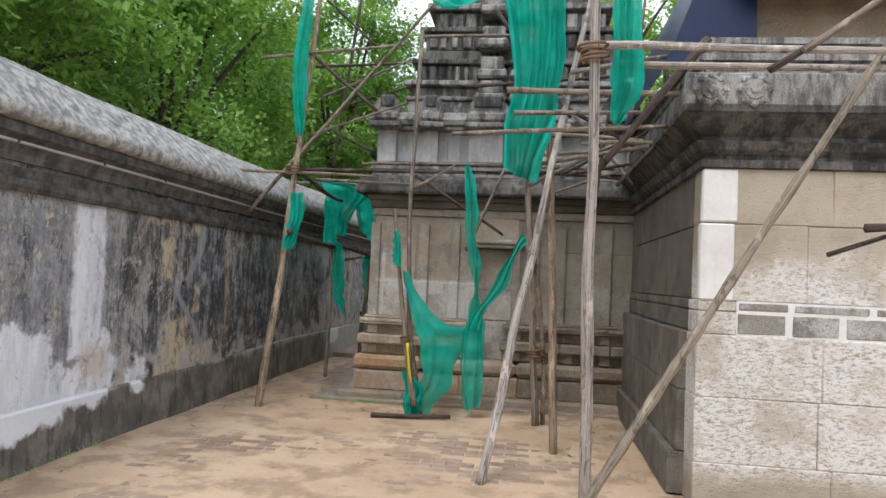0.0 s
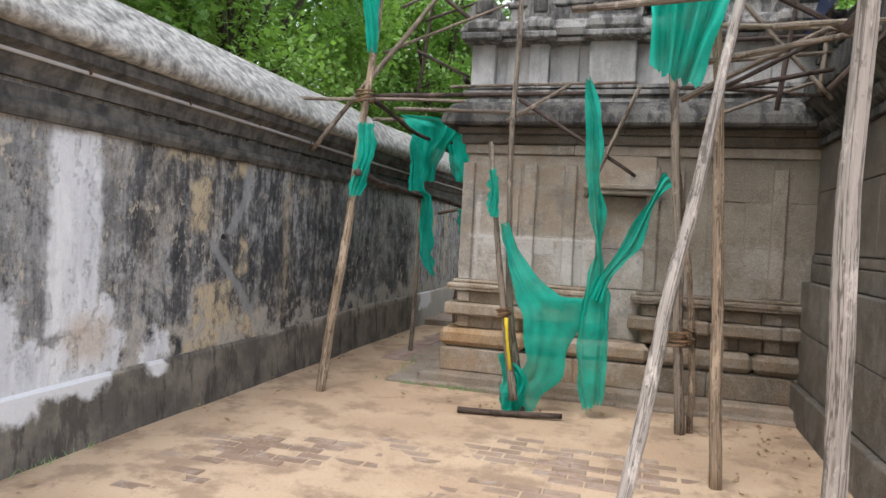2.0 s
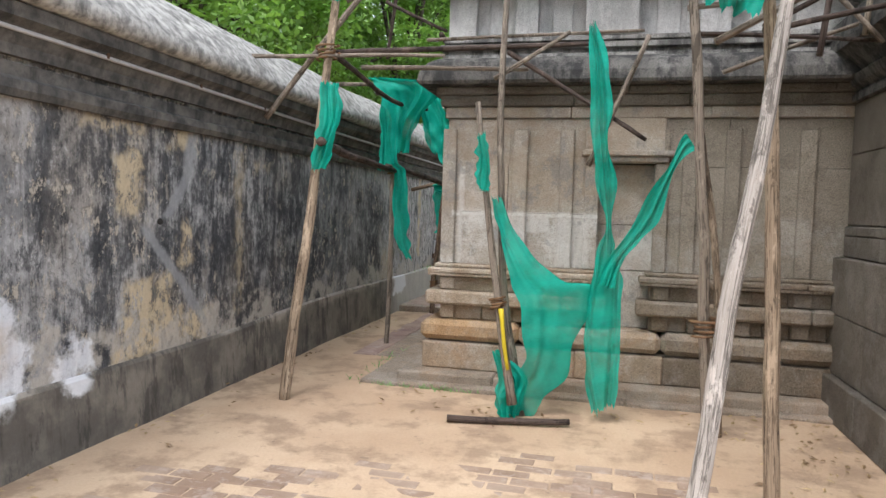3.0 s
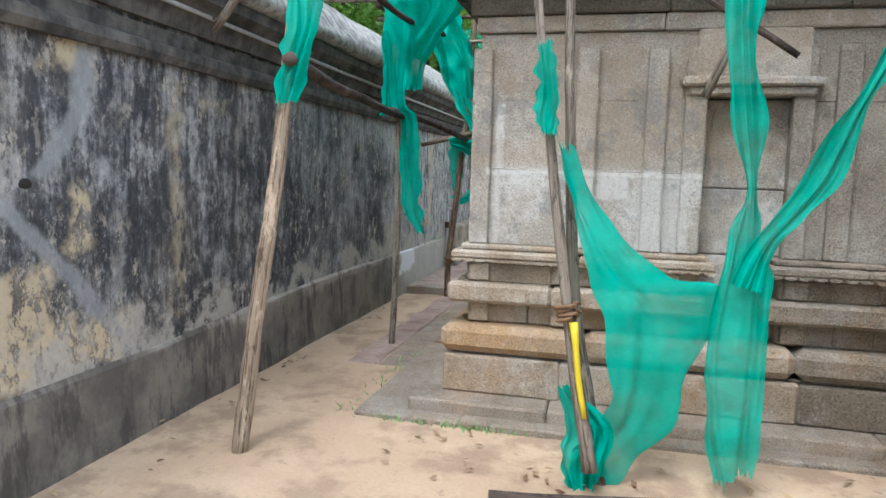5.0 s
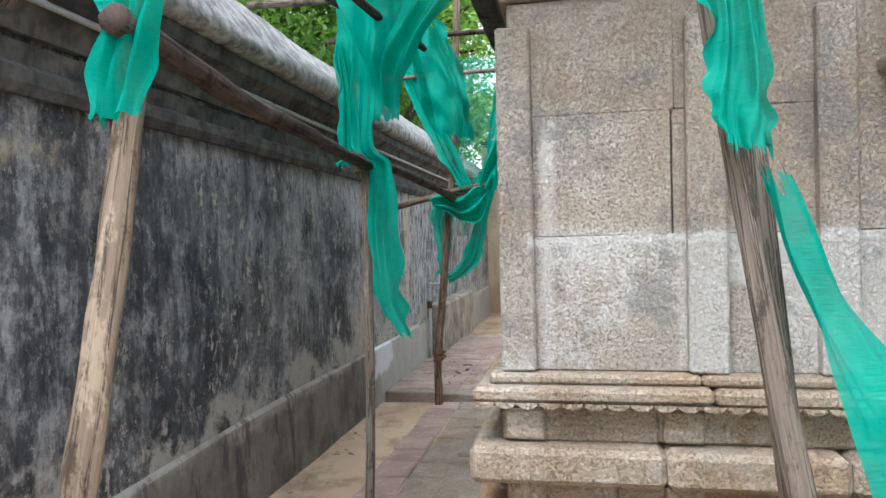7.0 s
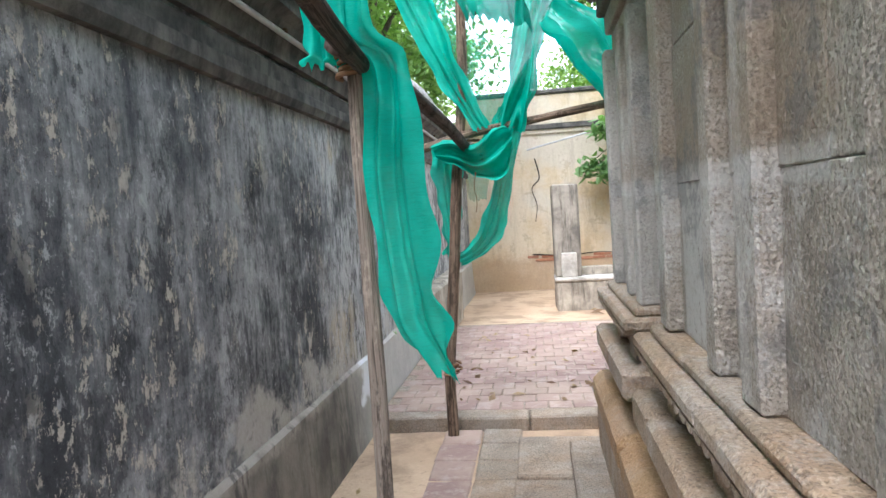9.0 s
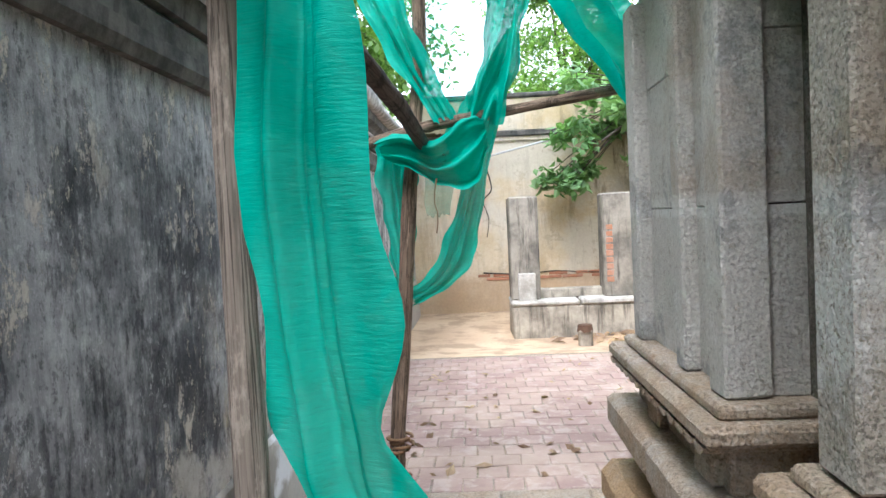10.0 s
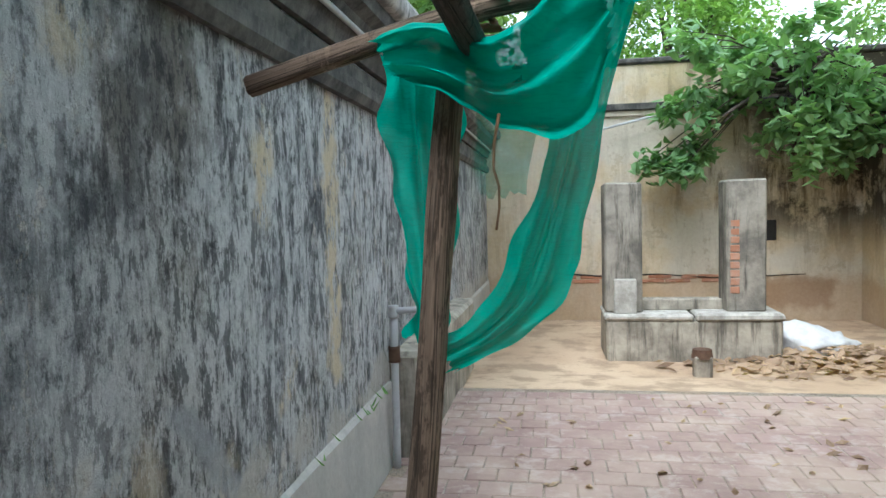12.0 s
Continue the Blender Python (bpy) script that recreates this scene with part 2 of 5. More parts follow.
def mat_granite(name, dark, light, limed=0.0, warm=0.0, soot=0.0, figure=False):
    """Rough-dressed granite with pits, a tint of its own for each block, and old limewash."""
    n = Nodes(name)
    pit, grain, broad = n.cells(75), n.noise(85, 4, 0.75), n.noise(1.8, 5, 0.6)
    col = n.mix(n.step(broad, 0.3, 0.7), dark, light)
    col = n.mix(n.math("MULTIPLY", n.random(), 0.35), col, tuple(v * 0.6 for v in dark))
    col = n.mix(n.math("MULTIPLY", n.step(n.noise(3.4, 6, 0.7, shift=(3, 3, 7)), 0.5, 0.62), 0.4), col, tuple(v * 0.55 for v in dark))
    if warm:
        col = n.mix(n.math("MULTIPLY", n.step(n.noise(2.6, 5, 0.6, shift=(9, 2, 4)), 0.42, 0.68), warm), col, (0.46, 0.27, 0.13))
    spots = n.step(n.noise(100, 4, 0.75), 0.5, 0.6)
    col = n.mix(n.math("MULTIPLY", spots, 0.6), col, tuple(v * 0.4 for v in dark))
    chips = n.step(n.noise(85, 4, 0.75, shift=(4, 4, 4)), 0.55, 0.63)
    col = n.mix(n.math("MULTIPLY", chips, 0.45), col, tuple(min(0.75, v * 1.35) for v in light))
    if limed:
        lime = n.step(n.noise(2.8, 8, 0.75, shift=(1, 8, 3)), 0.45, 0.6)
        zone = n.math("MAXIMUM", n.math("MULTIPLY", n.step(n.axis(2), 1.58, 1.5), 0.75), n.math("MULTIPLY", n.step(n.noise(0.9, 3, 0.5, shift=(5, 5, 1)), 0.54, 0.68), 0.6))
        lime = n.math("MULTIPLY", n.math("MULTIPLY", lime, zone), n.step(grain, 0.34, 0.5))
        if figure:
            for axis, a0, a1, z0, z1, k in ((0, -2.17, -0.88, 1.495, 1.535, 0.9), (0, -2.12, -2.07, 1.5, 1.93, 0.85), (0, -1.66, -1.5, 1.06, 1.5, 0.55), (0, -1.24, -0.95, 1.06, 1.5, 0.6), (0, -2.12, -2.08, 1.06, 1.5, 0.6), (0, -1.5, -1.3, 1.36, 1.53, 0.7),
                                            (1, 9.9, 12.7, 1.5, 1.57, 0.8), (1, 10.55, 11.02, 1.06, 1.58, 0.8), (1, 11.64, 12.64, 1.06, 2.3, 0.5), (1, 10.2, 10.45, 1.06, 2.0, 0.45)):
                f = n.patch(axis, a0, a1, z0, z1, 0.014, 0.022, 9, a0)
                lime = n.math("MAXIMUM", lime, n.math("MULTIPLY", n.math("MULTIPLY", f, k), n.step(n.noise(30, 6, 0.8), 0.3, 0.5)))
        col = n.mix(n.math("MULTIPLY", lime, limed), col, (0.7, 0.69, 0.65))
    if figure:
        brown = n.math("MULTIPLY", n.step(n.axis(2), 1.5, 1.62), n.step(n.noise(1.9, 6, 0.68, shift=(6, 1, 1)), 0.43, 0.56))
        col = n.mix(n.math("MULTIPLY", brown, 0.5), col, n.mix(grain, (0.2, 0.14, 0.085), (0.5, 0.38, 0.26)))
        grey = n.step(n.noise(2.7, 7, 0.72, shift=(2, 9, 9)), 0.53, 0.6)
        col = n.mix(n.math("MULTIPLY", grey, 0.55), col, n.mix(grain, (0.1, 0.1, 0.098), (0.36, 0.355, 0.34)))
    if soot:
        s = n.math("MULTIPLY", n.step(n.noise(2.4, 6, 0.7, (3, 3, 0.9), (2, 2, 2)), 0.42, 0.6), soot)
        col = n.mix(s, col, (0.035, 0.035, 0.035))
    col = n.mix(0.35, col, n.mix(grain, (0.15, 0.15, 0.15), (0.85, 0.85, 0.85)), "OVERLAY")
    h = n.math("ADD", n.math("MULTIPLY", pit, 0.5), n.math("SUBTRACT", n.math("MULTIPLY", grain, 0.7), n.math("MULTIPLY", spots, 0.4)))
    return n.done(col, 0.88, h, 0.012)


def mat_pier():
    """Hammered granite of the hall front: brown above, thick old limewash below, with tool marks."""
    n = Nodes("limed_pier_granite")
    z = n.axis(2)
    broad, grain, tool = n.noise(1.6, 6, 0.65), n.noise(80, 4, 0.75), n.noise(30, 7, 0.8, (0.8, 0.8, 1.8))
    col = n.mix(n.step(broad, 0.32, 0.68), (0.36, 0.305, 0.225), (0.5, 0.44, 0.34))
    col = n.mix(n.math("MULTIPLY", n.random(), 0.25), col, (0.25, 0.22, 0.18))
    edge = n.math("ADD", z, n.math("MULTIPLY", n.noise(1.5, 6, 0.65, shift=(4, 1, 6)), -0.9))
    lime = n.math("MULTIPLY", n.step(edge, 1.42, 1.2), n.step(tool, 0.6, 0.47))
    lime = n.math("MULTIPLY", lime, n.math("MULTIPLY_ADD", n.step(n.noise(2.4, 6, 0.7, shift=(2, 2, 9)), 0.36, 0.55), 0.7, 0.3))
    low = n.step(n.math("ADD", z, n.math("MULTIPLY", n.noise(2, 5), 0.3)), 0.28, 0.5)
    col = n.mix(n.math("MULTIPLY", n.math("MULTIPLY", lime, low), 0.95), col, (0.74, 0.73, 0.69))
    col = n.mix(n.math("MULTIPLY", n.step(tool, 0.57, 0.65), 0.45), col, (0.16, 0.14, 0.11))
    col = n.mix(0.3, col, n.mix(grain, (0.15, 0.15, 0.15), (0.85, 0.85, 0.85)), "OVERLAY")
    return n.done(col, 0.9, n.math("ADD", n.math("MULTIPLY", grain, 0.4), n.math("MULTIPLY", tool, -1.0)), 0.016)


def mat_wood(name, dark, light):
    n = Nodes(name)
    tc = n.t.nodes.new("ShaderNodeTexCoord")
    n.pos = tc.outputs["UV"]
    grain = n.noise(1.0, 7, 0.72, (26, 2.2, 1), (0, 0, 0), 0.8)
    knots = n.noise(3.0, 4, 0.6, (3, 1.5, 1))
    n.pos = n.t.nodes.new("ShaderNodeNewGeometry").outputs["Position"]
    col = n.mix(n.step(grain, 0.2, 0.8), dark, light)
    col = n.mix(n.math("MULTIPLY", n.step(knots, 0.55, 0.68), 0.7), col, tuple(v * 0.4 for v in dark))
    col = n.mix(n.math("MULTIPLY", n.random(), 0.35), col, tuple(v * 0.5 for v in light))
    n.pos = tc.outputs["UV"]
    split = n.noise(1.0, 5, 0.65, (5, 0.7, 1), (5, 2, 0), 0.6)
    n.pos = n.t.nodes.new("ShaderNodeNewGeometry").outputs["Position"]
    col = n.mix(n.math("MULTIPLY", n.step(n.math("ABSOLUTE", n.math("SUBTRACT", split, 0.5)), 0.03, 0.008), 0.8), col, tuple(v * 0.3 for v in dark))
    scar = n.noise(9, 6, 0.75, (1, 1, 0.35))
    col = n.mix(n.math("MULTIPLY", n.step(scar, 0.54, 0.62), 0.75), col, tuple(v * 0.35 for v in dark))
    col = n.mix(n.math("MULTIPLY", n.step(scar, 0.44, 0.36), 0.6), col, tuple(min(0.8, v * 1.25) for v in light))
    return n.done(col, 0.85, n.math("ADD", n.math("ADD", grain, knots), n.math("MULTIPLY", scar, -1.5)), 0.014)


def mat_sand():
    n = Nodes("sandy_soil")
    a, b, f, g = n.noise(0.55, 5, 0.6), n.noise(2.3, 6, 0.65, shift=(3, 3, 0)), n.noise(45, 5, 0.75), n.cells(38)
    col = n.mix(n.step(a, 0.35, 0.65), (0.43, 0.305, 0.2), (0.54, 0.405, 0.275))
    col = n.mix(n.math("MULTIPLY", n.step(b, 0.47, 0.62), 0.7), col, (0.27, 0.19, 0.13))
    col = n.mix(n.math("MULTIPLY", n.step(n.noise(9, 5, 0.7), 0.6, 0.68), 0.5), col, (0.2, 0.15, 0.11))
    col = n.mix(0.3, col, n.mix(f, (0.2, 0.2, 0.2), (0.8, 0.8, 0.8)), "OVERLAY")
    h = n.math("ADD", n.math("MULTIPLY", b, 0.8), n.math("ADD", n.math("MULTIPLY", f, 0.35), n.math("MULTIPLY", g, 0.2)))
    return n.done(col, 0.95, h, 0.015, spec=0.15)


def mat_brick(name, dark, light, dust=0.5):
    n = Nodes(name)
    f, d = n.noise(30, 5, 0.7), n.noise(1.6, 6, 0.65)
    col = n.mix(n.math("ADD", n.math("MULTIPLY", n.random(), 0.4), n.math("MULTIPLY", n.island(), 0.4)), dark, light)
    col = n.mix(n.math("MULTIPLY", n.step(n.noise(7, 7, 0.75, shift=(1, 3, 3)), 0.5, 0.62), dust), col, (0.42, 0.35, 0.3))
    col = n.mix(0.35, col, n.mix(n.noise(6, 4), (0.2, 0.2, 0.2), (0.8, 0.8, 0.8)), "OVERLAY")
    col = n.mix(n.math("MULTIPLY", n.step(d, 0.38, 0.66), dust), col, (0.45, 0.35, 0.27))
    return n.done(col, 0.9, f, 0.006)


def mat_ochre():
    """Ochre limewash on the far wall, cracked and stained, with brown render showing low down."""
    n = Nodes("ochre_plaster")
    a, f = n.noise(1.1, 6, 0.65), n.noise(24, 5, 0.7)
    x, z = n.axis(0), n.axis(2)
    col = n.mix(n.step(a, 0.35, 0.65), (0.54, 0.42, 0.26), (0.64, 0.545, 0.4))
    col = n.mix(n.math("MULTIPLY", n.step(n.noise(0.8, 4, 0.6, shift=(4, 0, 2)), 0.48, 0.62), 0.8), col, (0.6, 0.55, 0.46))
    streak = n.step(n.noise(1.0, 7, 0.72, (5, 5, 0.7), (2, 1, 0)), 0.47, 0.6)
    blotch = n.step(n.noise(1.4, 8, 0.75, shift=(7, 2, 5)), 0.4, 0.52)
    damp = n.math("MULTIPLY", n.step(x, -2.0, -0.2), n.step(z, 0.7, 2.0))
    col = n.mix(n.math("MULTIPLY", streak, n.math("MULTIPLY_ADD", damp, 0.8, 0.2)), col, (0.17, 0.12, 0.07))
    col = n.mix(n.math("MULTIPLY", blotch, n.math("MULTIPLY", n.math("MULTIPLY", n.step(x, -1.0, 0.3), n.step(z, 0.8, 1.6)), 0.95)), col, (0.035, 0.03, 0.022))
    col = n.mix(n.math("MULTIPLY", n.step(n.noise(4, 6, 0.7), 0.56, 0.62), 0.5), col, (0.4, 0.33, 0.23))
    low = n.step(n.math("ADD", z, n.math("MULTIPLY", n.noise(3, 5), 0.35)), 0.8, 0.62)
    col = n.mix(n.math("MULTIPLY", low, 0.75), col, n.mix(a, (0.36, 0.24, 0.14), (0.5, 0.37, 0.24)))
    bare = n.patch(0, -0.5, 0.75, 0.1, 0.52, 0.06, 0.2, 4, 2)
    col = n.mix(n.math("MULTIPLY", bare, 0.55), col, (0.26, 0.15, 0.085))
    col = n.mix(0.35, col, n.mix(f, (0.2, 0.2, 0.2), (0.8, 0.8, 0.8)), "OVERLAY")
    return n.done(col, 0.92, n.math("ADD", a, n.math("MULTIPLY", f, 0.4)), 0.012)


def mat_net(name, clear, vary):
    """Green shade netting: woven plastic, lets part of the light through."""
    n = Nodes(name)
    a = n.noise(5, 5, 0.6)
    col = n.mix(n.step(a, 0.3, 0.7), (0.0, 0.36, 0.26), (0.012, 0.52, 0.39))
    weave = n.noise(40, 3, 0.6, (0.7, 0.7, 5))
    col = n.mix(0.5, col, n.mix(weave, (0.2, 0.2, 0.2), (0.8, 0.8, 0.8)), "OVERLAY")
    n.done(col, 0.6, weave, 0.004, spec=0.25)
    t = n.t
    tr, cl = t.nodes.new("ShaderNodeBsdfTranslucent"), t.nodes.new("ShaderNodeBsdfTransparent")
    n.put(tr.inputs[0], n.mix(1.0, col, (0.9, 1.0, 0.95), "MULTIPLY"))
    m1, m2 = t.nodes.new("ShaderNodeMixShader"), t.nodes.new("ShaderNodeMixShader")
    m1.inputs[0].default_value = 0.4
    t.links.new(n.bsdf.outputs[0], m1.inputs[1])
    t.links.new(tr.outputs[0], m1.inputs[2])
    n.put(m2.inputs[0], n.math("MULTIPLY_ADD", n.step(n.noise(2.6, 4, 0.6), 0.42, 0.6), vary, n.math("MULTIPLY_ADD", n.step(weave, 0.5, 0.65), 0.06, clear)))
    t.links.new(m1.outputs[0], m2.inputs[1])
    t.links.new(cl.outputs[0], m2.inputs[2])
    t.links.new(m2.outputs[0], t.nodes["Material Output"].inputs[0])
    return n.m


def mat_leaf(name, dark, light):
    n = Nodes(name)
    clump = n.step(n.math("ADD", n.math("MULTIPLY", n.noise(1.1, 4, 0.6), 0.75), n.math("MULTIPLY", n.noise(0.25, 2, 0.5, shift=(3, 1, 2)), 0.35)), 0.42, 0.66)
    col = n.mix(n.math("ADD", n.math("MULTIPLY", clump, 0.7), n.math("MULTIPLY", n.island(), 0.3)), dark, tuple(v * 1.15 for v in light))
    n.done(col, 0.5, spec=0.35)
    tr = n.t.nodes.new("ShaderNodeBsdfTranslucent")
    n.put(tr.inputs[0], n.mix(1.0, col, (1.3, 1.5, 0.6), "MULTIPLY"))
    m = n.t.nodes.new("ShaderNodeMixShader")
    m.inputs[0].default_value = 0.35
    n.t.links.new(n.bsdf.outputs[0], m.inputs[1])
    n.t.links.new(tr.outputs[0], m.inputs[2])
    n.t.links.new(m.outputs[0], n.t.nodes["Material Output"].inputs[0])
    return n.m


def mat_plain(name, colour, rough=0.6, metal=0.0, var=0.25):
    n = Nodes(name)
    f = n.noise(18, 4, 0.6)
    col = n.mix(n.math("MULTIPLY", n.step(f, 0.4, 0.7), var), colour, tuple(v * 0.45 for v in colour))
    return n.done(col, rough, f, 0.003, metal)


WALL = mat_wall()
PLINTH = mat_cement("dark_cement_plinth", (0.11, 0.1, 0.086), (0.23, 0.205, 0.17), 3.0, 0.35)
COPING = mat_cement("lichened_coping", (0.17, 0.166, 0.155), (0.5, 0.485, 0.45), 12.0, 0.5)
BAND = mat_cement("mouldy_moulding", (0.045, 0.045, 0.044), (0.15, 0.14, 0.125), 6.0, 0.5)
GRANITE = mat_granite("pitted_granite", (0.43, 0.375, 0.305), (0.58, 0.525, 0.45), 0.95, figure=True)
# brown granite with shade put into its colour, for hall side and recesses
SHADED = mat_granite("shaded_brown_granite", (0.15, 0.128, 0.1), (0.235, 0.205, 0.165), 0.15)
BASE = mat_granite("warm_granite", (0.39, 0.3, 0.21), (0.52, 0.42, 0.31), 0.35, 0.4)
ORANGE = mat_granite("rust_stained_granite", (0.42, 0.27, 0.14), (0.52, 0.36, 0.2), 0.2, 0.7)
TOWER = mat_granite("limewashed_masonry", (0.3, 0.285, 0.26), (0.5, 0.49, 0.46), 0.8, 0.0, 0.75)
SOOTY = mat_granite("blackened_masonry", (0.12, 0.115, 0.105), (0.22, 0.21, 0.19), 0.3, 0.0, 0.9)
# browner, darker granites for the right bay, its shadow mixed into the colour
SHADEBASE = mat_granite("shaded_base_granite", (0.21, 0.165, 0.115), (0.31, 0.255, 0.19), 0.2, 0.25)
SHADEBAY = mat_granite("shaded_bay_granite", (0.27, 0.232, 0.18), (0.38, 0.335, 0.27), 0.3)
GREYROW = mat_granite("grey_course_granite", (0.24, 0.22, 0.185), (0.36, 0.335, 0.29), 0.8)
PIER = mat_pier()
WASH = mat_granite("sooty_limewash", (0.56, 0.55, 0.52), (0.74, 0.73, 0.7), 0.6, 0.0, 0.22)
LIME = mat_cement("limewash", (0.6, 0.59, 0.55), (0.74, 0.73, 0.7), 2.5, 0.12)
SLAB = mat_granite("worn_floor_stone", (0.31, 0.25, 0.19), (0.43, 0.36, 0.28), 0.2, 0.3)
WOOD = mat_wood("weathered_pole_wood", (0.16, 0.125, 0.095), (0.4, 0.335, 0.265))
PALEWOOD = mat_wood("bleached_pole_wood", (0.3, 0.26, 0.22), (0.62, 0.56, 0.5))
TANWOOD = mat_wood("split_tan_wood", (0.2, 0.14, 0.09), (0.54, 0.42, 0.3))
DARKWOOD = mat_wood("dark_pole_wood", (0.05, 0.035, 0.028), (0.15, 0.11, 0.09))
BROWNWOOD = mat_wood("worn_brown_post_wood", (0.13, 0.088, 0.058), (0.33, 0.235, 0.165))
BAMBOO = mat_wood("dry_bamboo", (0.27, 0.22, 0.16), (0.42, 0.36, 0.28))
ROPE = mat_plain("coir_rope", (0.22, 0.13, 0.07), 0.95, 0, 0.6)
NET = mat_net("green_shade_net", 0.03, 0.05)
THINNET = mat_net("worn_shade_net", 0.06, 0.15)
SHEERNET = mat_net("sheer_shade_net", 0.5, 0.2)
SAND = mat_sand()
PAVER = mat_brick("red_paver", (0.21, 0.135, 0.115), (0.36, 0.255, 0.22), 0.6)
OLDPAVER = mat_brick("buried_paver", (0.19, 0.125, 0.085), (0.33, 0.235, 0.165), 0.55)
REDBRICK = mat_brick("bare_brick", (0.32, 0.13, 0.07), (0.45, 0.22, 0.13), 0.25)
OCHRE = mat_ochre()
BENCH = mat_cement("mouldy_render", (0.2, 0.175, 0.14), (0.45, 0.4, 0.32), 3.2, 0.8)
BENCHTOP = mat_cement("worn_render_top", (0.3, 0.28, 0.24), (0.52, 0.49, 0.44), 7.0, 0.35)
PILLAR = mat_cement("streaked_pillar_render", (0.13, 0.117, 0.098), (0.34, 0.305, 0.25), 3.0, 0.85)
PIPE = mat_plain("grey_plastic_pipe", (0.46, 0.46, 0.46), 0.5)
LEAF = mat_leaf("feathery_leaf", (0.085, 0.175, 0.045), (0.27, 0.42, 0.12))
BIGLEAF = mat_leaf("broad_leaf", (0.11, 0.22, 0.09), (0.3, 0.45, 0.22))
BARK = mat_wood("tree_bark", (0.06, 0.05, 0.04), (0.18, 0.15, 0.12))
DRYLEAF = mat_leaf("fallen_leaf", (0.11, 0.055, 0.03), (0.46, 0.33, 0.23))
BLUE = mat_plain("blue_tarpaulin", (0.008, 0.017, 0.055), 0.45)
WHITEBAG = mat_plain("white_plastic_sack", (0.62, 0.62, 0.62), 0.45)
YELLOW = mat_plain("yellow_ribbon", (0.6, 0.46, 0.02), 0.5)
IRON = mat_plain("rusty_iron", (0.12, 0.07, 0.045), 0.8, 0.3, 0.6)
# near-black stands for the shade inside hole, niche and cracks
DARKHOLE = mat_plain("shaded_recess", (0.03, 0.028, 0.025), 0.95)


# ---- mesh helpers ----
def mesh_of(name, bm, material):
    me = bpy.data.meshes.new(name)
    bm.to_mesh(me)
    bm.free()
    me.materials.append(material)
    return me


def part(name, bm, material, parent, label="", smooth=False):
    """Links bm as one mesh object under a thing or a part."""
    me = bm if isinstance(bm, bpy.types.Mesh) else mesh_of(name, bm, material)
    if smooth:
        me.polygons.foreach_set("use_smooth", [True] * len(me.polygons))
    ob = new(name, me)
    if parent:
        ob.parent = parent
        ob.matrix_parent_inverse = Matrix.Translation(base_of(parent)).inverted()
    if label:
        ob["label"] = label
    return ob


def base_of(ob):
    p = Vector((0, 0, 0))
    while ob:
        if ob.data is None:
            p = p + ob.location
        ob = ob.parent
    return p


def thing(name, place, label, category, group="", kind=""):
    ob = new(name)
    ob.location = place
    ob.empty_display_size = 0.1
    return tagged(ob, label, category, group, kind)


def box(lo, hi, bevel=0.0, rough=0.0, bm=None, m=None):
    """A box between two corners, its edges bevelled and its corners a little out of true."""
    out = bm or bmesh.new()
    one = bmesh.new()
    vs = [one.verts.new((x, y, z)) for z in (lo[2], hi[2]) for y in (lo[1], hi[1]) for x in (lo[0], hi[0])]
    for f in ((0, 2, 3, 1), (4, 5, 7, 6), (0, 1, 5, 4), (1, 3, 7, 5), (3, 2, 6, 7), (2, 0, 4, 6)):
        one.faces.new([vs[i] for i in f])
    if rough:
        for v in one.verts:
            v.co += Vector([random.uniform(-rough, rough) for _ in range(3)])
    if bevel:
        bmesh.ops.bevel(one, geom=one.edges[:], offset=bevel, segments=1, affect="EDGES")
    if m:
        one.transform(m)
    if bm is None:
        out.free()
        return one
    me = bpy.data.meshes.new("tmp")
    one.to_mesh(me)
    one.free()
    out.from_mesh(me)
    bpy.data.meshes.remove(me)
    return out


def sweep_y(profile, ys, wobble=0.0, seed=0.0, lift=None):
    """A profile of (x, z) carried along y; lift(y) raises its upper part."""
    bm = bmesh.new()
    rings = []
    for y in ys:
        ring = []
        for i, (x, z) in enumerate(profile):
            k = noise.noise(Vector((y * 0.9 + seed, i * 0.7, seed))) * wobble
            ring.append(bm.verts.new((x + k, y, z + k * 0.6 + (lift(y) if lift and z > 0.3 else 0.0))))
        rings.append(ring)
    for a, b in zip(rings, rings[1:]):
        for i in range(len(profile) - 1):
            bm.faces.new((a[i], a[i + 1], b[i + 1], b[i]))
    bm.faces.new(rings[0])
    bm.faces.new(rings[-1][::-1])
    bmesh.ops.recalc_face_normals(bm, faces=bm.faces[:])
    return bm


def curve_pts(pts, n):
    """n points on a smooth line through pts."""
    pts = [Vector(p) for p in pts]
    if len(pts) == 2:
        return [pts[0].lerp(pts[1], i / (n - 1)) for i in range(n)]
    q = [2 * pts[0] - pts[1], *pts, 2 * pts[-1] - pts[-2]]
    out = []
    for i in range(n):
        s = i / (n - 1) * (len(pts) - 1)
        k = min(int(s), len(pts) - 2)
        f = s - k
        a, b, c, d = q[k:k + 4]
        out.append(0.5 * (2 * b + (c - a) * f + (2 * a - 5 * b + 4 * c - d) * f * f + (3 * b - a - 3 * c + d) * f ** 3))
    return out


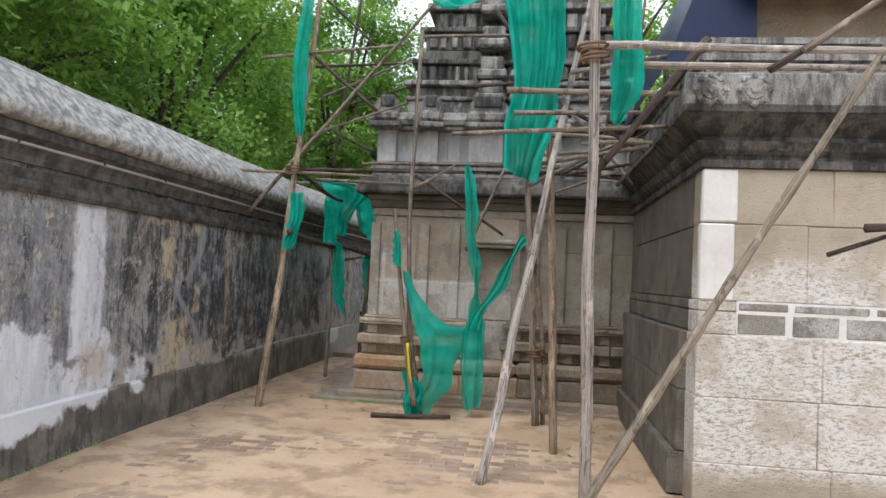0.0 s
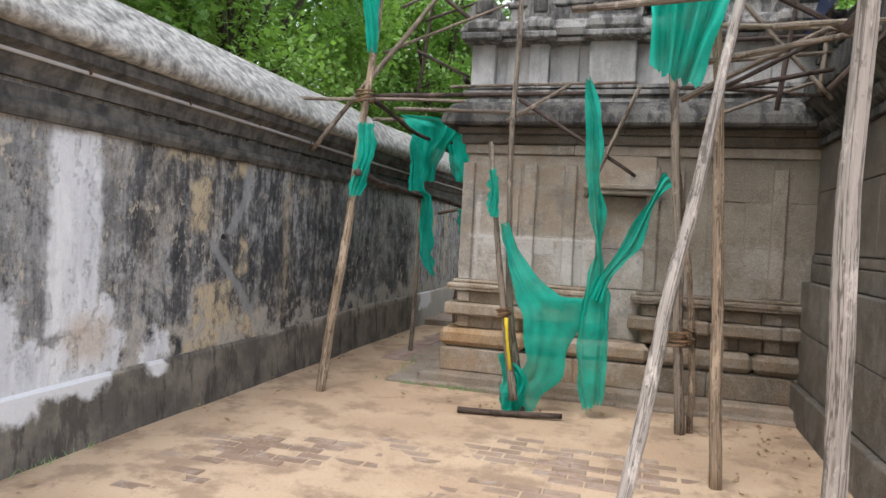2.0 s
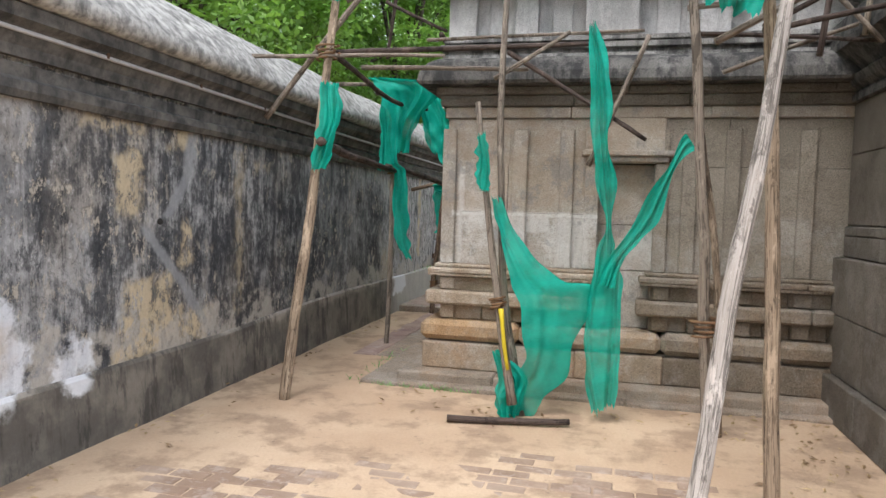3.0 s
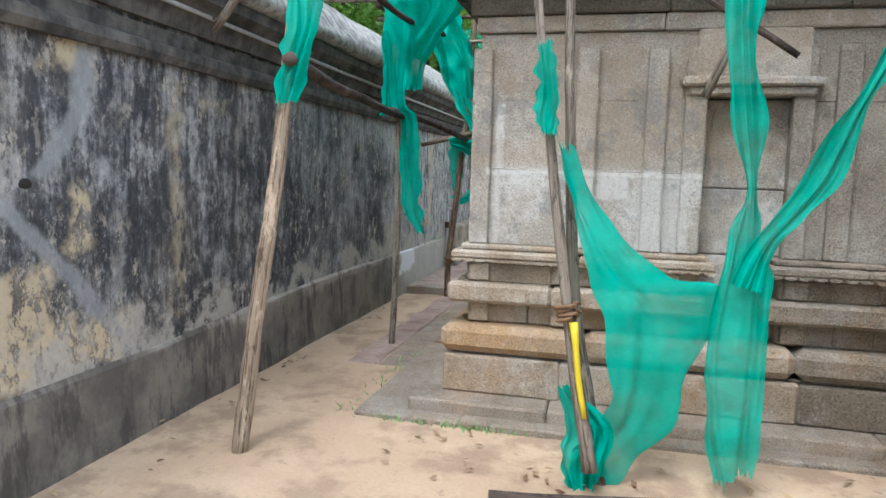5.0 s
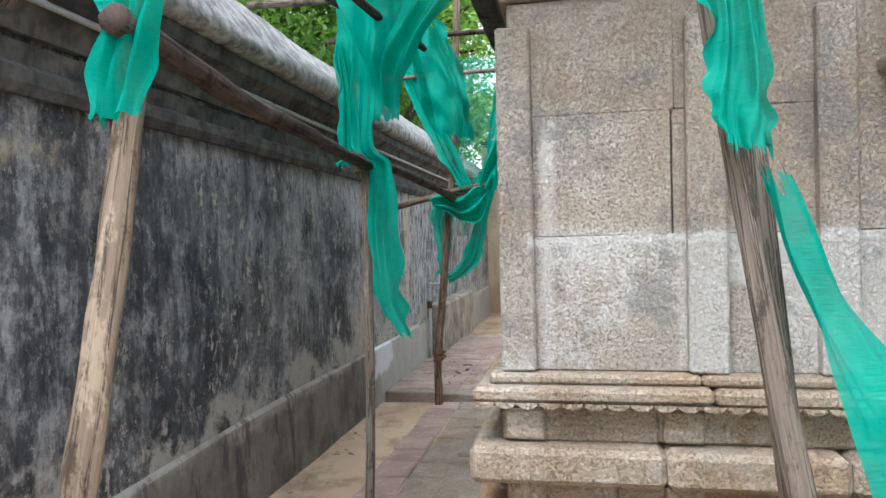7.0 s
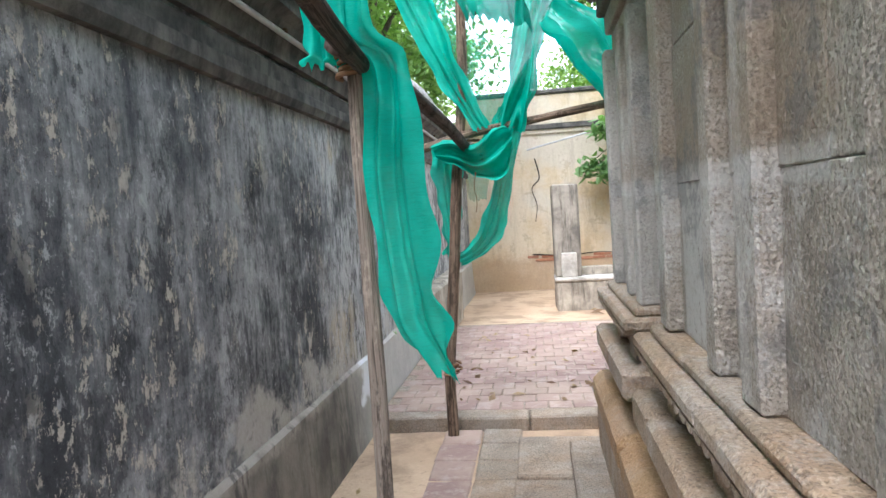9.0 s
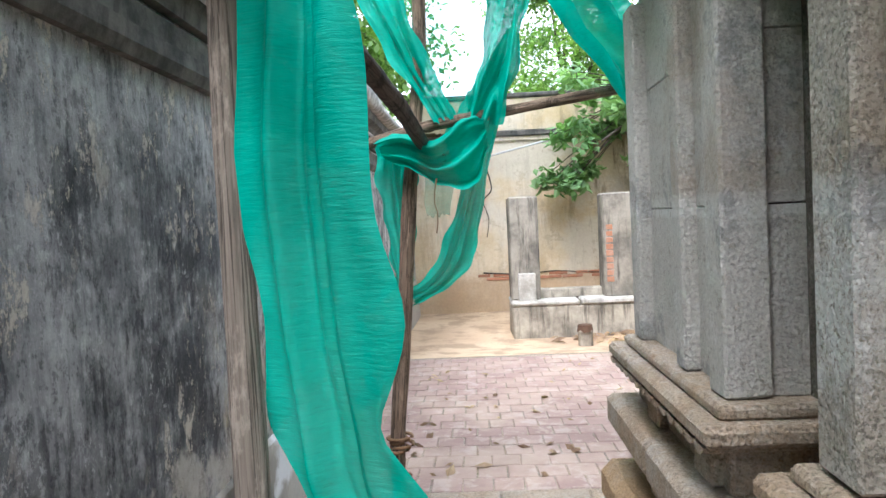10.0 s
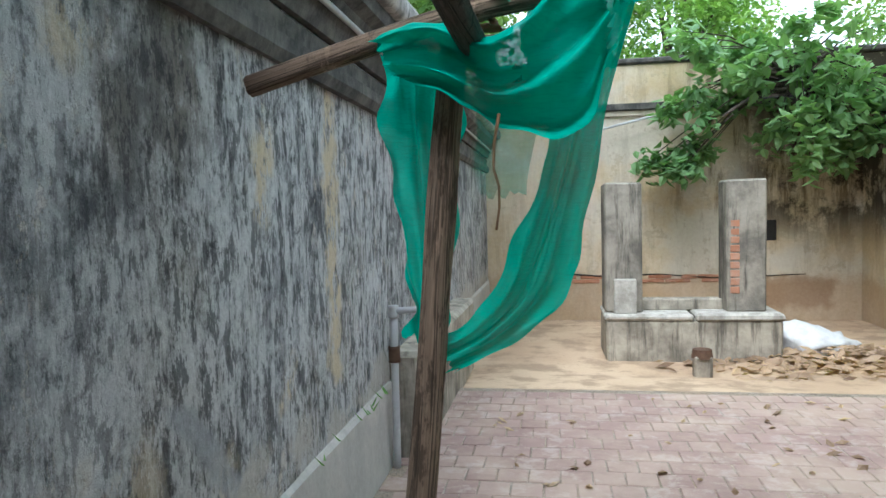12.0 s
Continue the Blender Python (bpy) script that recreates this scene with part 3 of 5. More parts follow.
def tube(pts, r0, r1, sides=9, bumps=0.15, seed=0.0, steps=None, nodes=0, bm=None, groove=0.0):
    """A tapered, slightly crooked and lumpy round pole with UVs along it. nodes: rings as on bamboo."""
    length = sum((Vector(b) - Vector(a)).length for a, b in zip(pts, pts[1:]))
    n = steps or max(6, int(length / 0.14))
    line = curve_pts(pts, n)
    bm = bm or bmesh.new()
    uv = bm.loops.layers.uv.verify()
    rings, dist = [], 0.0
    for i, p in enumerate(line):
        way = (line[min(i + 1, n - 1)] - line[max(i - 1, 0)]).normalized()
        side = way.cross(Vector((0.31, 0.87, 0.2)) if abs(way.y) < 0.8 else Vector((1, 0, 0.2))).normalized()
        up = side.cross(way)
        f = i / (n - 1)
        r = r0 + (r1 - r0) * f
        k = Vector((noise.noise((dist * 1.1, seed, 1)), noise.noise((dist * 1.1, seed, 5)), noise.noise((dist * 1.1, seed, 9)))) * r * bumps * 3 * min(1, 8 * f * (1 - f))
        if nodes and (i % nodes == 0):
            r *= 1.3
        ring = []
        for j in range(sides):
            a = 2 * math.pi * j / sides
            rr = r * (1 + bumps * noise.noise((math.cos(a) * 1.3 + seed, math.sin(a) * 1.3, dist * 5)))
            if groove:
                turn = (a - seed - 0.5 * math.sin(dist * 1.3 + seed) + math.pi) % (2 * math.pi) - math.pi
                rr *= 1 - groove * math.exp(-(turn / 0.3) ** 2) * (0.6 + 0.6 * noise.noise((dist * 1.5, seed, 3)))
            ring.append(bm.verts.new(p + k + (side * math.cos(a) + up * math.sin(a)) * rr))
        rings.append((ring, dist))
        if i < n - 1:
            dist += (line[i + 1] - p).length
    for (a, da), (b, db) in zip(rings, rings[1:]):
        for j in range(sides):
            f = bm.faces.new((a[j], a[(j + 1) % sides], b[(j + 1) % sides], b[j]))
            for loop, c in zip(f.loops, ((j / sides, da), ((j + 1) / sides, da), ((j + 1) / sides, db), (j / sides, db))):
                loop[uv].uv = (c[0], c[1] + seed)
    bm.faces.new(rings[0][0][::-1])
    bm.faces.new(rings[-1][0])
    return bm


count = [0]


def pole(pts, r0, r1, material, label, name="wooden_pole", group="scaffold poles", nodes=0, bumps=0.15):
    count[0] += 1
    bm = tube(pts, r0 * 0.72, r1 * 0.72, 16, bumps, count[0] * 3.7, nodes=nodes, groove=0.0 if nodes else 0.3)
    ob = part(name, bm, material, None, smooth=True)
    return tagged(ob, label, "pole", group)


def tie(at, radius, label="coir rope binding wound round the poles", axis=(0, 0, 1), turns=4):
    """A few turns of rope round a joint."""
    way = Vector(axis).normalized()
    side = way.cross(Vector((0.3, 0.8, 0.1))).normalized()
    up = way.cross(side)
    pts = [Vector(at) + (side * math.cos(a) + up * math.sin(a)) * radius * (1 + 0.12 * math.sin(a * 0.7)) + way * (k - 0.5) * radius * 1.6 + side * radius * 0.25 * math.sin(a * 0.45)
           for a, k in ((i * 0.6, i / (turns * 10.5)) for i in range(int(turns * 10.5)))]
    ob = part("rope_tie", tube(pts, 0.009, 0.009, 6, 0.2, radius * 90, steps=len(pts)), ROPE, None, smooth=True)
    return tagged(ob, label, "rope", "rope ties")


def cloth(stations, folds, amp, label, nu=26, nv=40, name="shade_net", ragged=0.03, seed=0.0, group="hanging nets", material=None):
    """Netting hung along a line of stations (left point, right point), with folds running along it."""
    left, right = curve_pts([s[0] for s in stations], nv), curve_pts([s[1] for s in stations], nv)
    bm = bmesh.new()
    grid = []
    for i in range(nv):
        a, b = left[i], right[i]
        j0, j1 = max(i - 1, 0), min(i + 1, nv - 1)
        way = (left[j1] + right[j1] - left[j0] - right[j0]).normalized()
        out = way.cross((b - a).normalized())
        row = []
        for j in range(nu):
            u = j / (nu - 1)
            w = u + 0.35 * noise.noise((u * 2.2, i / nv * 1.5, seed))
            d = amp * (math.sin(w * folds * 2 * math.pi + seed) + 0.5 * math.sin(w * folds * 4.4 * math.pi + 1.3 * seed + i * 0.05))
            d += amp * 0.9 * noise.noise((u * 3, i * 0.13, seed + 4))
            edge = ragged * noise.noise((i * 0.17, seed, 2 if u < 0.5 else 7)) * (abs(u - 0.5) * 2) ** 4
            p = a.lerp(b, u) + out * d + (b - a).normalized() * edge
            if i in (0, nv - 1):
                p += way * ragged * noise.noise((j * 0.9, seed, 3)) * 1.6
            row.append(bm.verts.new(p))
        grid.append(row)
    for a, b in zip(grid, grid[1:]):
        for j in range(nu - 1):
            bm.faces.new((a[j], a[j + 1], b[j + 1], b[j]))
    ob = part(name, bm, material or NET, None, smooth=True)
    return tagged(ob, label, "netting", group)


# ---- ground ----
def ground():
    """One sheet to the horizon, finely divided and uneven where one walks."""
    bm = bmesh.new()
    xs = [-600, -60, -12, -6] + [-4.2 + 0.1 * i for i in range(58)] + [2.5, 6, 14, 60, 600]
    ys = [-600, -60, -8, 0] + [1 + 0.12 * i for i in range(175)] + [23, 30, 60, 600]
    grid = []
    for y in ys:
        row = []
        for x in xs:
            z = 0.0
            if -4.3 < x < 1.6 and 0.5 < y < 22:
                z = 0.014 * noise.noise((x * 0.9, y * 0.9, 3)) + 0.007 * noise.noise((x * 3, y * 3, 8))
                if y > 17.1:
                    z += 0.07 - 0.13 * min(1.0, (y - 17.1) / 1.3)
                if 13.4 < y <= 17.1:
                    z -= 0.03
            row.append(bm.verts.new((x, y, z)))
        grid.append(row)
    for a, b in zip(grid, grid[1:]):
        for j in range(len(xs) - 1):
            bm.faces.new((a[j], a[j + 1], b[j + 1], b[j]))
    return tagged(part("ground", bm, SAND, None, smooth=True), "bare sandy soil of the temple yard", "ground", kind="structure")


ground_ob = ground()

# ---- the long compound wall ----
FX = -3.89
YS = [-6 + 0.35 * i for i in range(80)]


def compound_wall():
    w = thing("wall_west", (FX - 0.3, 8, 0), "long plastered compound wall blackened by mould and rain", "wall", kind="structure")
    part("wall_body", sweep_y([(FX - 0.6, -0.2), (FX - 0.6, 2.5), (FX, 2.5), (FX, 0.3), (FX, -0.2)], YS, 0.012), WALL, w, smooth=False)
    part("plinth", sweep_y([(FX - 0.1, -0.2), (FX - 0.1, 0.46), (FX + 0.004, 0.455), (FX + 0.022, 0.43), (FX + 0.035, 0.2), (FX + 0.06, -0.2)], YS, 0.016, 3, lambda y: 0.08 * min(1.0, max(0.0, (y - 8.5) / 2.0))), PLINTH, w, "dark cement plinth with a worn upper edge")
    part("string_course", sweep_y([(FX - 0.1, 2.06), (FX + 0.03, 2.06), (FX + 0.05, 2.1), (FX + 0.05, 2.15), (FX + 0.015, 2.17), (FX + 0.02, 2.24), (FX - 0.1, 2.26)], YS, 0.01, 5), BAND, w)
    part("cornice", sweep_y([(FX - 0.1, 2.27), (FX + 0.035, 2.27), (FX + 0.05, 2.33), (FX + 0.1, 2.42), (FX + 0.15, 2.45), (FX + 0.155, 2.52), (FX - 0.1, 2.53)], YS, 0.01, 9), BAND, w)
    part("coping", sweep_y([(FX - 0.85, 2.5), (FX + 0.19, 2.535), (FX + 0.22, 2.56), (FX + 0.22, 2.63), (FX + 0.12, 2.76), (FX - 0.03, 2.92), (FX - 0.18, 3.03), (FX - 0.36, 3.08), (FX - 0.62, 2.98), (FX - 0.85, 2.62)], YS, 0.03, 12), COPING, w, "rounded lime coping, grey with lichen", smooth=True)
    return w


west = compound_wall()

# hole in the plaster: a dark lump, its inner shade in the colour
bm = bmesh.new()
bmesh.ops.create_icosphere(bm, subdivisions=2, radius=0.05, matrix=Matrix.Translation((FX - 0.028, 7.66, 1.39)) @ Matrix.Diagonal((0.7, 1.3, 0.8, 1)))
part("hole", bm, DARKHOLE, west, "broken hole in the plaster")

# pipe along the wall and its clips
pipe = thing("water_pipe", (FX + 0.1, 8, 2.4), "thin grey plastic pipe clipped along the wall", "pipe")
part("pipe", tube([(FX + 0.085, -4, 2.41), (FX + 0.085, 6, 2.40), (FX + 0.085, 11, 2.37), (FX + 0.085, 16, 2.36), (FX + 0.085, 21.5, 2.36)], 0.014, 0.014, 8, 0.05, 1, steps=60), PIPE, pipe, smooth=True)
for i in range(24):
    y = -3 + i
    part("clip", box((FX + 0.045, y - 0.012, 2.375 if y > 8 else 2.39), (FX + 0.104, y + 0.012, 2.395 if y > 8 else 2.43), 0.004), IRON, pipe)

# ---- the shrine: wings of masonry round a core ----
temple = thing("shrine", (-0.7, 11, 0), "old granite shrine with moulded base, pilasters and a limewashed tower", "temple")
GAP = 0.001


def block(lo, hi, material, bevel=0.012, rough=0.003, name="stone_block", parent=None, label=""):
    return part(name, box(lo, hi, bevel, rough), material, parent or temple, label)


def cuts(a, b, length):
    """Joints between a and b at uneven spacing."""
    out, x = [a], a
    while b - x > length * 1.5:
        x += length * random.uniform(0.7, 1.3)
        out.append(x)
    return out + [b]


# footprints of the three projecting bays: x0, x1, y0, y1, and which faces show
WINGS = ((-2.26, -0.88, 9.47, 11.2, "SW"), (-0.42, 1.3, 9.47, 10.2, "S"), (-2.26, -1.4, 11.66, 12.62, "WN"))


def course(z0, z1, proud, material, length, bevel=0.012, wings=WINGS, label=""):
    """One course of blocks round the bays, standing proud of the wall face; material may depend on x."""
    pick = material if callable(material) else (lambda x: material)
    for x0, x1, y0, y1, faces in wings:
        x0, x1, y0 = x0 - proud, x1 + (proud if x1 < 0 else 0), y0 - proud
        y1 = y1 + proud
        d = 0.42
        if "S" in faces:
            cs = cuts(x0, x1, length)
            for a, b in zip(cs, cs[1:]):
                block((a + GAP, y0, z0), (b - GAP, y0 + d, z1), pick(a), bevel, label=label)
        if "N" in faces:
            block((x0 + d, y0, z0), (x0 + d + 0.3, y0 + d, z1), pick(x0), bevel, label=label)
        if "W" in faces:
            cs = cuts(y0 + (d if "S" in faces else 0), y1, length)
            for a, b in zip(cs, cs[1:]):
                block((x0, a + GAP, z0), (x0 + d, b - GAP, z1), pick(x0), bevel, label=label)


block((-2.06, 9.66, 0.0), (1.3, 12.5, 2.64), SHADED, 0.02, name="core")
# stone pad and plinth on the ground
for a, b in zip((-2.86, -2.2, -1.45, -0.6, 0.2), (-2.2, -1.45, -0.6, 0.2, 1.0)):
    block((a + GAP, 9.02, -0.1), (b - GAP, 9.6, 0.035), SLAB, 0.012, 0.006, "paving_slab")
for i, y in enumerate((9.6, 10.25, 11.0, 11.8, 12.5)):
    block((-2.86, y + GAP, -0.1), (-2.3, y + 0.66, 0.03), SLAB, 0.012, 0.006, "paving_slab")
for a, b in zip((-2.55, -1.7, -0.75, 0.1), (-1.7, -0.75, 0.1, 1.0)):
    block((a + GAP, 9.14, 0.0), (b - GAP, 9.7, 0.115), SLAB, 0.014, 0.005, "plinth_slab")
for y in (9.7, 10.5, 11.3, 12.05):
    block((-2.55, y + GAP, 0.0), (-2.1, y + 0.78, 0.112), SLAB, 0.014, 0.005, "plinth_slab")
ALL = ((-2.26, 1.3, 9.47, 12.62, "SW"),)


# right of the niche the base takes the copy with painted shade
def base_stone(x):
    return BASE if x < -0.55 else SHADEBASE


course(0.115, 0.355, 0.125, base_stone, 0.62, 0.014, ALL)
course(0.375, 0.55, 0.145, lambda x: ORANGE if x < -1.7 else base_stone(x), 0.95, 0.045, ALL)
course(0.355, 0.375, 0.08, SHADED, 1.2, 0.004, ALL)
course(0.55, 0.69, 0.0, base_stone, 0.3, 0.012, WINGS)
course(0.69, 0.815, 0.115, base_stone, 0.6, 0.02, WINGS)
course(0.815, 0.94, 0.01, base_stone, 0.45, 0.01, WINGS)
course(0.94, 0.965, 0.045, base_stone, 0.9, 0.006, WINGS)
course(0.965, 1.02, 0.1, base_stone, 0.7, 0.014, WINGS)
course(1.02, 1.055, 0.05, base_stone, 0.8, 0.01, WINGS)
# small upright blocks in the recessed courses
for z0, z1 in ((0.565, 0.685), (0.825, 0.935)):
    for x in (-2.25, -1.72, -1.1, -0.4, 0.25, 0.7):
        block((x, 9.425, z0), (x + 0.13, 9.6, z1), base_stone(x), 0.008, name="dentil")
    for y in (9.7, 10.3, 10.85, 11.7, 12.2):
        block((-2.305, y, z0), (-2.1, y + 0.13, z1), BASE, 0.008, name="dentil")


def scallops(along, a, b, fixed):
    bm = bmesh.new()
    n = int((b - a) / 0.075)
    for i in range(n):
        c = a + (i + 0.5) * (b - a) / n
        vs = []
        for k in range(7):
            t = math.pi * k / 6
            vs.append((c + 0.036 * math.cos(t), 0.967 - 0.022 * math.sin(t)))
        front = [bm.verts.new((u, fixed, z) if along == "x" else (fixed, u, z)) for u, z in vs]
        back = [bm.verts.new((u, fixed + 0.05, z) if along == "x" else (fixed + 0.05, u, z)) for u, z in vs]
        bm.faces.new(front)
        for p in range(6):
            bm.faces.new((front[p], back[p], back[p + 1], front[p + 1]))
    bmesh.ops.recalc_face_normals(bm, faces=bm.faces[:])
    part("scalloped_edge", bm, base_stone(a if along == "x" else fixed), temple)["kind"] = "stuff"


scallops("x", -2.36, -0.78, 9.372)
scallops("x", -0.5, 0.9, 9.372)
scallops("y", 9.38, 11.28, -2.358)
scallops("y", 11.58, 12.7, -2.358)

# wall blocks between the pilasters
for z0, z1, ln in ((1.055, 1.53, 0.8), (1.53, 1.955, 0.75), (1.955, 2.36, 0.7)):
    course(z0 + 0.001, z1 - 0.001, -0.03, lambda x: GRANITE if x < -0.5 else SHADEBAY, ln, 0.003, WINGS)
# wall behind the niche and the gap on the side
for z0, z1 in ((0.55, 1.05), (1.05, 1.45), (1.45, 1.98)):
    block((-0.9, 9.6, z0 + 0.003), (-0.4, 9.8, z1 - 0.003), GRANITE, 0.008)
    block((-2.0, 11.15, z0 + 0.003), (-1.85, 11.7, z1 - 0.003), GRANITE, 0.008)
block((-0.95, 9.45, 1.985), (-0.35, 9.8, 2.36), GRANITE, 0.008)
block((-2.16, 11.15, 2.03), (-1.85, 11.7, 2.36), GRANITE, 0.03)
block((-1.03, 9.40, 2.035), (-0.27, 9.6, 2.085), GRANITE, 0.012, name="lintel")
block((-0.99, 9.425, 1.985), (-0.31, 9.6, 2.035), GRANITE, 0.012, name="lintel")


def pilaster_x(x0, x1, c0, c1, material=GRANITE):
    p = block((x0, 9.452, 1.057), (x1, 9.56, 2.265), material, 0.008, name="pilaster")
    part("capital", box((c0, 9.425, 2.27), (c1, 9.56, 2.362), 0.012, 0.002), material, p)


def pilaster_y(y0, y1, c0, c1):
    p = block((-2.278, y0, 1.057), (-2.16, y1, 2.265), GRANITE, 0.008, name="pilaster")
    part("capital", box((-2.305, c0, 2.27), (-2.16, c1, 2.362), 0.012, 0.002), GRANITE, p)


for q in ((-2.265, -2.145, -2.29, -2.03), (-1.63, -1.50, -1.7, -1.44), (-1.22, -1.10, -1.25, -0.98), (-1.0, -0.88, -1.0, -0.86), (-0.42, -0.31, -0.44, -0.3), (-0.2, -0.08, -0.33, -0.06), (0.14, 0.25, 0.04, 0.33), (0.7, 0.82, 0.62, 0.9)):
    pilaster_x(*q, GRANITE if q[0] < -0.5 else SHADEBAY)
for q in ((9.6, 9.7, 9.56, 9.78), (10.14, 10.26, 10.06, 10.34), (10.46, 10.56, 10.4, 10.62), (11.06, 11.2, 11.0, 11.22), (11.66, 11.78, 11.64, 11.86), (11.98, 12.07, 11.92, 12.14), (12.5, 12.62, 12.42, 12.64)):
    pilaster_y(*q)
# beams and the eave
course(2.364, 2.46, 0.0, GRANITE, 1.1, 0.008, ALL)
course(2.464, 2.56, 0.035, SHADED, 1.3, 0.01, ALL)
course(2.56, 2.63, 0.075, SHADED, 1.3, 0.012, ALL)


def ring_profile(name, rows, material, x0, x1, y0, y1, parent=temple, label=""):
    """A moulding that runs round a rectangle: rows of (outset, z)."""
    bm = bmesh.new()
    rings = [[bm.verts.new(p) for p in ((x0 - o, y0 - o, z), (x1 + o, y0 - o, z), (x1 + o, y1 + o, z), (x0 - o, y1 + o, z))] for o, z in rows]
    for a, b in zip(rings, rings[1:]):
        for k in range(4):
            bm.faces.new((a[k], a[(k + 1) % 4], b[(k + 1) % 4], b[k]))
    bm.faces.new(rings[0][::-1])
    bm.faces.new(rings[-1])
    return part(name, bm, material, parent, label)


eave = ring_profile("eave", [(0.05, 2.63), (0.2, 2.635), (0.215, 2.66), (0.2, 2.74), (0.14, 2.83), (0.06, 2.88), (0.0, 2.89)], SOOTY, -2.26, 1.3, 9.47, 12.62, label="curved stone eave, black with mould")
# carved medallions on the eave
for x in (-2.05, -1.25, -0.45, 0.4):
    m = Matrix.Translation((x, 9.31, 2.75)) @ Matrix.Rotation(radians(-28), 4, "X")
    bm = bmesh.new()
    bmesh.ops.create_cone(bm, segments=16, radius1=0.085, radius2=0.06, depth=0.05, cap_ends=True, matrix=m @ Matrix.Rotation(radians(90), 4, "X"))
    bmesh.ops.create_cone(bm, segments=12, radius1=0.045, radius2=0.03, depth=0.08, cap_ends=True, matrix=m @ Matrix.Rotation(radians(90), 4, "X"))
    part("medallion", bm, TOWER, eave)

# ---- the tower ----
TX0, TX1, TY0, TY1 = -2.26, 1.3, 9.62, 12.62
ring_profile("tower_ledge", [(0.0, 2.88), (0.06, 2.885), (0.06, 2.94), (0.02, 2.95), (0.02, 2.98), (0.08, 2.985), (0.08, 3.03), (0.0, 3.04), (0.0, 3.05), (0.05, 3.055), (0.05, 3.09), (0.0, 3.095)], TOWER, TX0, TX1, TY0, TY1)
ring_profile("tower_wall", [(-0.12, 3.05), (-0.12, 3.62)], WASH, TX0, TX1, TY0, TY1)


def shrine_panel(x0, x1, proud, z0=3.095, z1=3.52):
    """A model shrine on the parapet: panel, side colonnettes, base and cornice."""
    p = part("panel", box((x0 + 0.05, TY0 - proud + 0.05, z0), (x1 - 0.05, TY0 + 0.2, z1), 0.008, 0.002), WASH, temple, "limewashed panel of the parapet")
    for a in (x0, x1 - 0.07):
        bm = bmesh.new()
        yy = TY0 - proud + 0.03
        for r, za, zb in ((0.034, z0, z0 + 0.05), (0.024, z0 + 0.05, z1 - 0.13), (0.036, z1 - 0.13, z1 - 0.1), (0.026, z1 - 0.1, z1 - 0.06), (0.042, z1 - 0.06, z1)):
            bmesh.ops.create_cone(bm, segments=10, radius1=r, radius2=r, depth=zb - za, cap_ends=True, matrix=Matrix.Translation((a + 0.035, yy, (za + zb) / 2)))
        part("colonnette", bm, WASH, p)
    part("base", box((x0 - 0.02, TY0 - proud - 0.015, z0), (x1 + 0.02, TY0, z0 + 0.035), 0.006), WASH, p)
    part("base", box((x0 + 0.04, TY0 - proud + 0.02, z0 + 0.035), (x1 - 0.04, TY0, z0 + 0.075), 0.006), WASH, p)


for q in ((-2.33, -1.98, 0.05), (-1.97, -1.75, -0.04), (-1.72, -1.42, 0.05), (-1.4, -1.12, -0.04), (-1.1, -0.55, 0.1), (-0.5, -0.2, -0.04), (-0.15, 0.2, 0.05), (0.25, 0.55, -0.04), (0.6, 1.1, 0.05)):
    shrine_panel(*q)
ring_profile("parapet_cornice", [(-0.02, 3.52), (0.06, 3.525), (0.07, 3.56), (0.03, 3.575), (0.1, 3.58), (0.13, 3.64), (0.1, 3.71), (0.02, 3.76), (-0.1, 3.77)], TOWER, TX0, TX1, TY0, TY1)
for x0, x1 in ((-2.36, -1.95), (-1.75, -1.38), (-1.12, -0.52), (-0.2, 0.25), (0.6, 1.15)):
    c = (x0 + x1) / 2
    block((x0, TY0 - 0.2, 3.53), (x1, TY0 + 0.1, 3.6), TOWER, 0.015, name="cornice_block")
    block((x0 + 0.03, TY0 - 0.17, 3.6), (x1 - 0.03, TY0 + 0.1, 3.76), TOWER, 0.05, name="cornice_block")
    bm = bmesh.new()
    bmesh.ops.create_cone(bm, segments=18, radius1=0.16, radius2=0.16, depth=0.4, cap_ends=True, matrix=Matrix.Translation((c, TY0 + 0.12, 3.8)) @ Matrix.Rotation(radians(90), 4, "X") @ Matrix.Diagonal(((x1 - x0) / 0.36, 1.0, 1, 1)))
    part("barrel_roof", bm, TOWER, temple)
    block((x0 + 0.1, TY0 - 0.1, 3.8), (x1 - 0.1, TY0 + 0.1, 3.98), SOOTY, 0.03, name="finial_block")
# upper storeys stepping back
steps = [(0.32, 3.77, 4.0), (0.28, 4.0, 4.06), (0.36, 4.06, 4.2), (0.26, 4.2, 4.28), (0.42, 4.28, 4.52), (0.34, 4.52, 4.6), (0.46, 4.6, 4.75), (0.5, 4.75, 5.0), (0.42, 5.0, 5.08), (0.6, 5.08, 5.35), (0.5, 5.35, 5.45), (0.75, 5.45, 5.8), (0.9, 5.8, 6.1)]
for k, (inset, z0, z1) in enumerate(steps):
    ring_profile("tower_course", [(-inset - 0.01, z0), (-inset + 0.01, z0 + 0.015), (-inset + 0.01, z1 - 0.015), (-inset - 0.02, z1)], TOWER if k < 4 or random.random() < 0.2 else SOOTY, TX0, TX1, TY0, TY1)
for z, inset, dx in ((4.30, 0.42, 0.12), (4.78, 0.5, 0.16), (5.1, 0.6, 0.2)):
    x = TX0 + inset + 0.04
    while x < TX1 - inset - 0.1:
        w = dx * random.uniform(0.4, 0.8)
        block((x, TY0 + inset - 0.06, z), (x + w, TY0 + inset + 0.1, z + 0.2), TOWER if random.random() < 0.4 else SOOTY, 0.015, name="pilaster_strip")
        x += dx
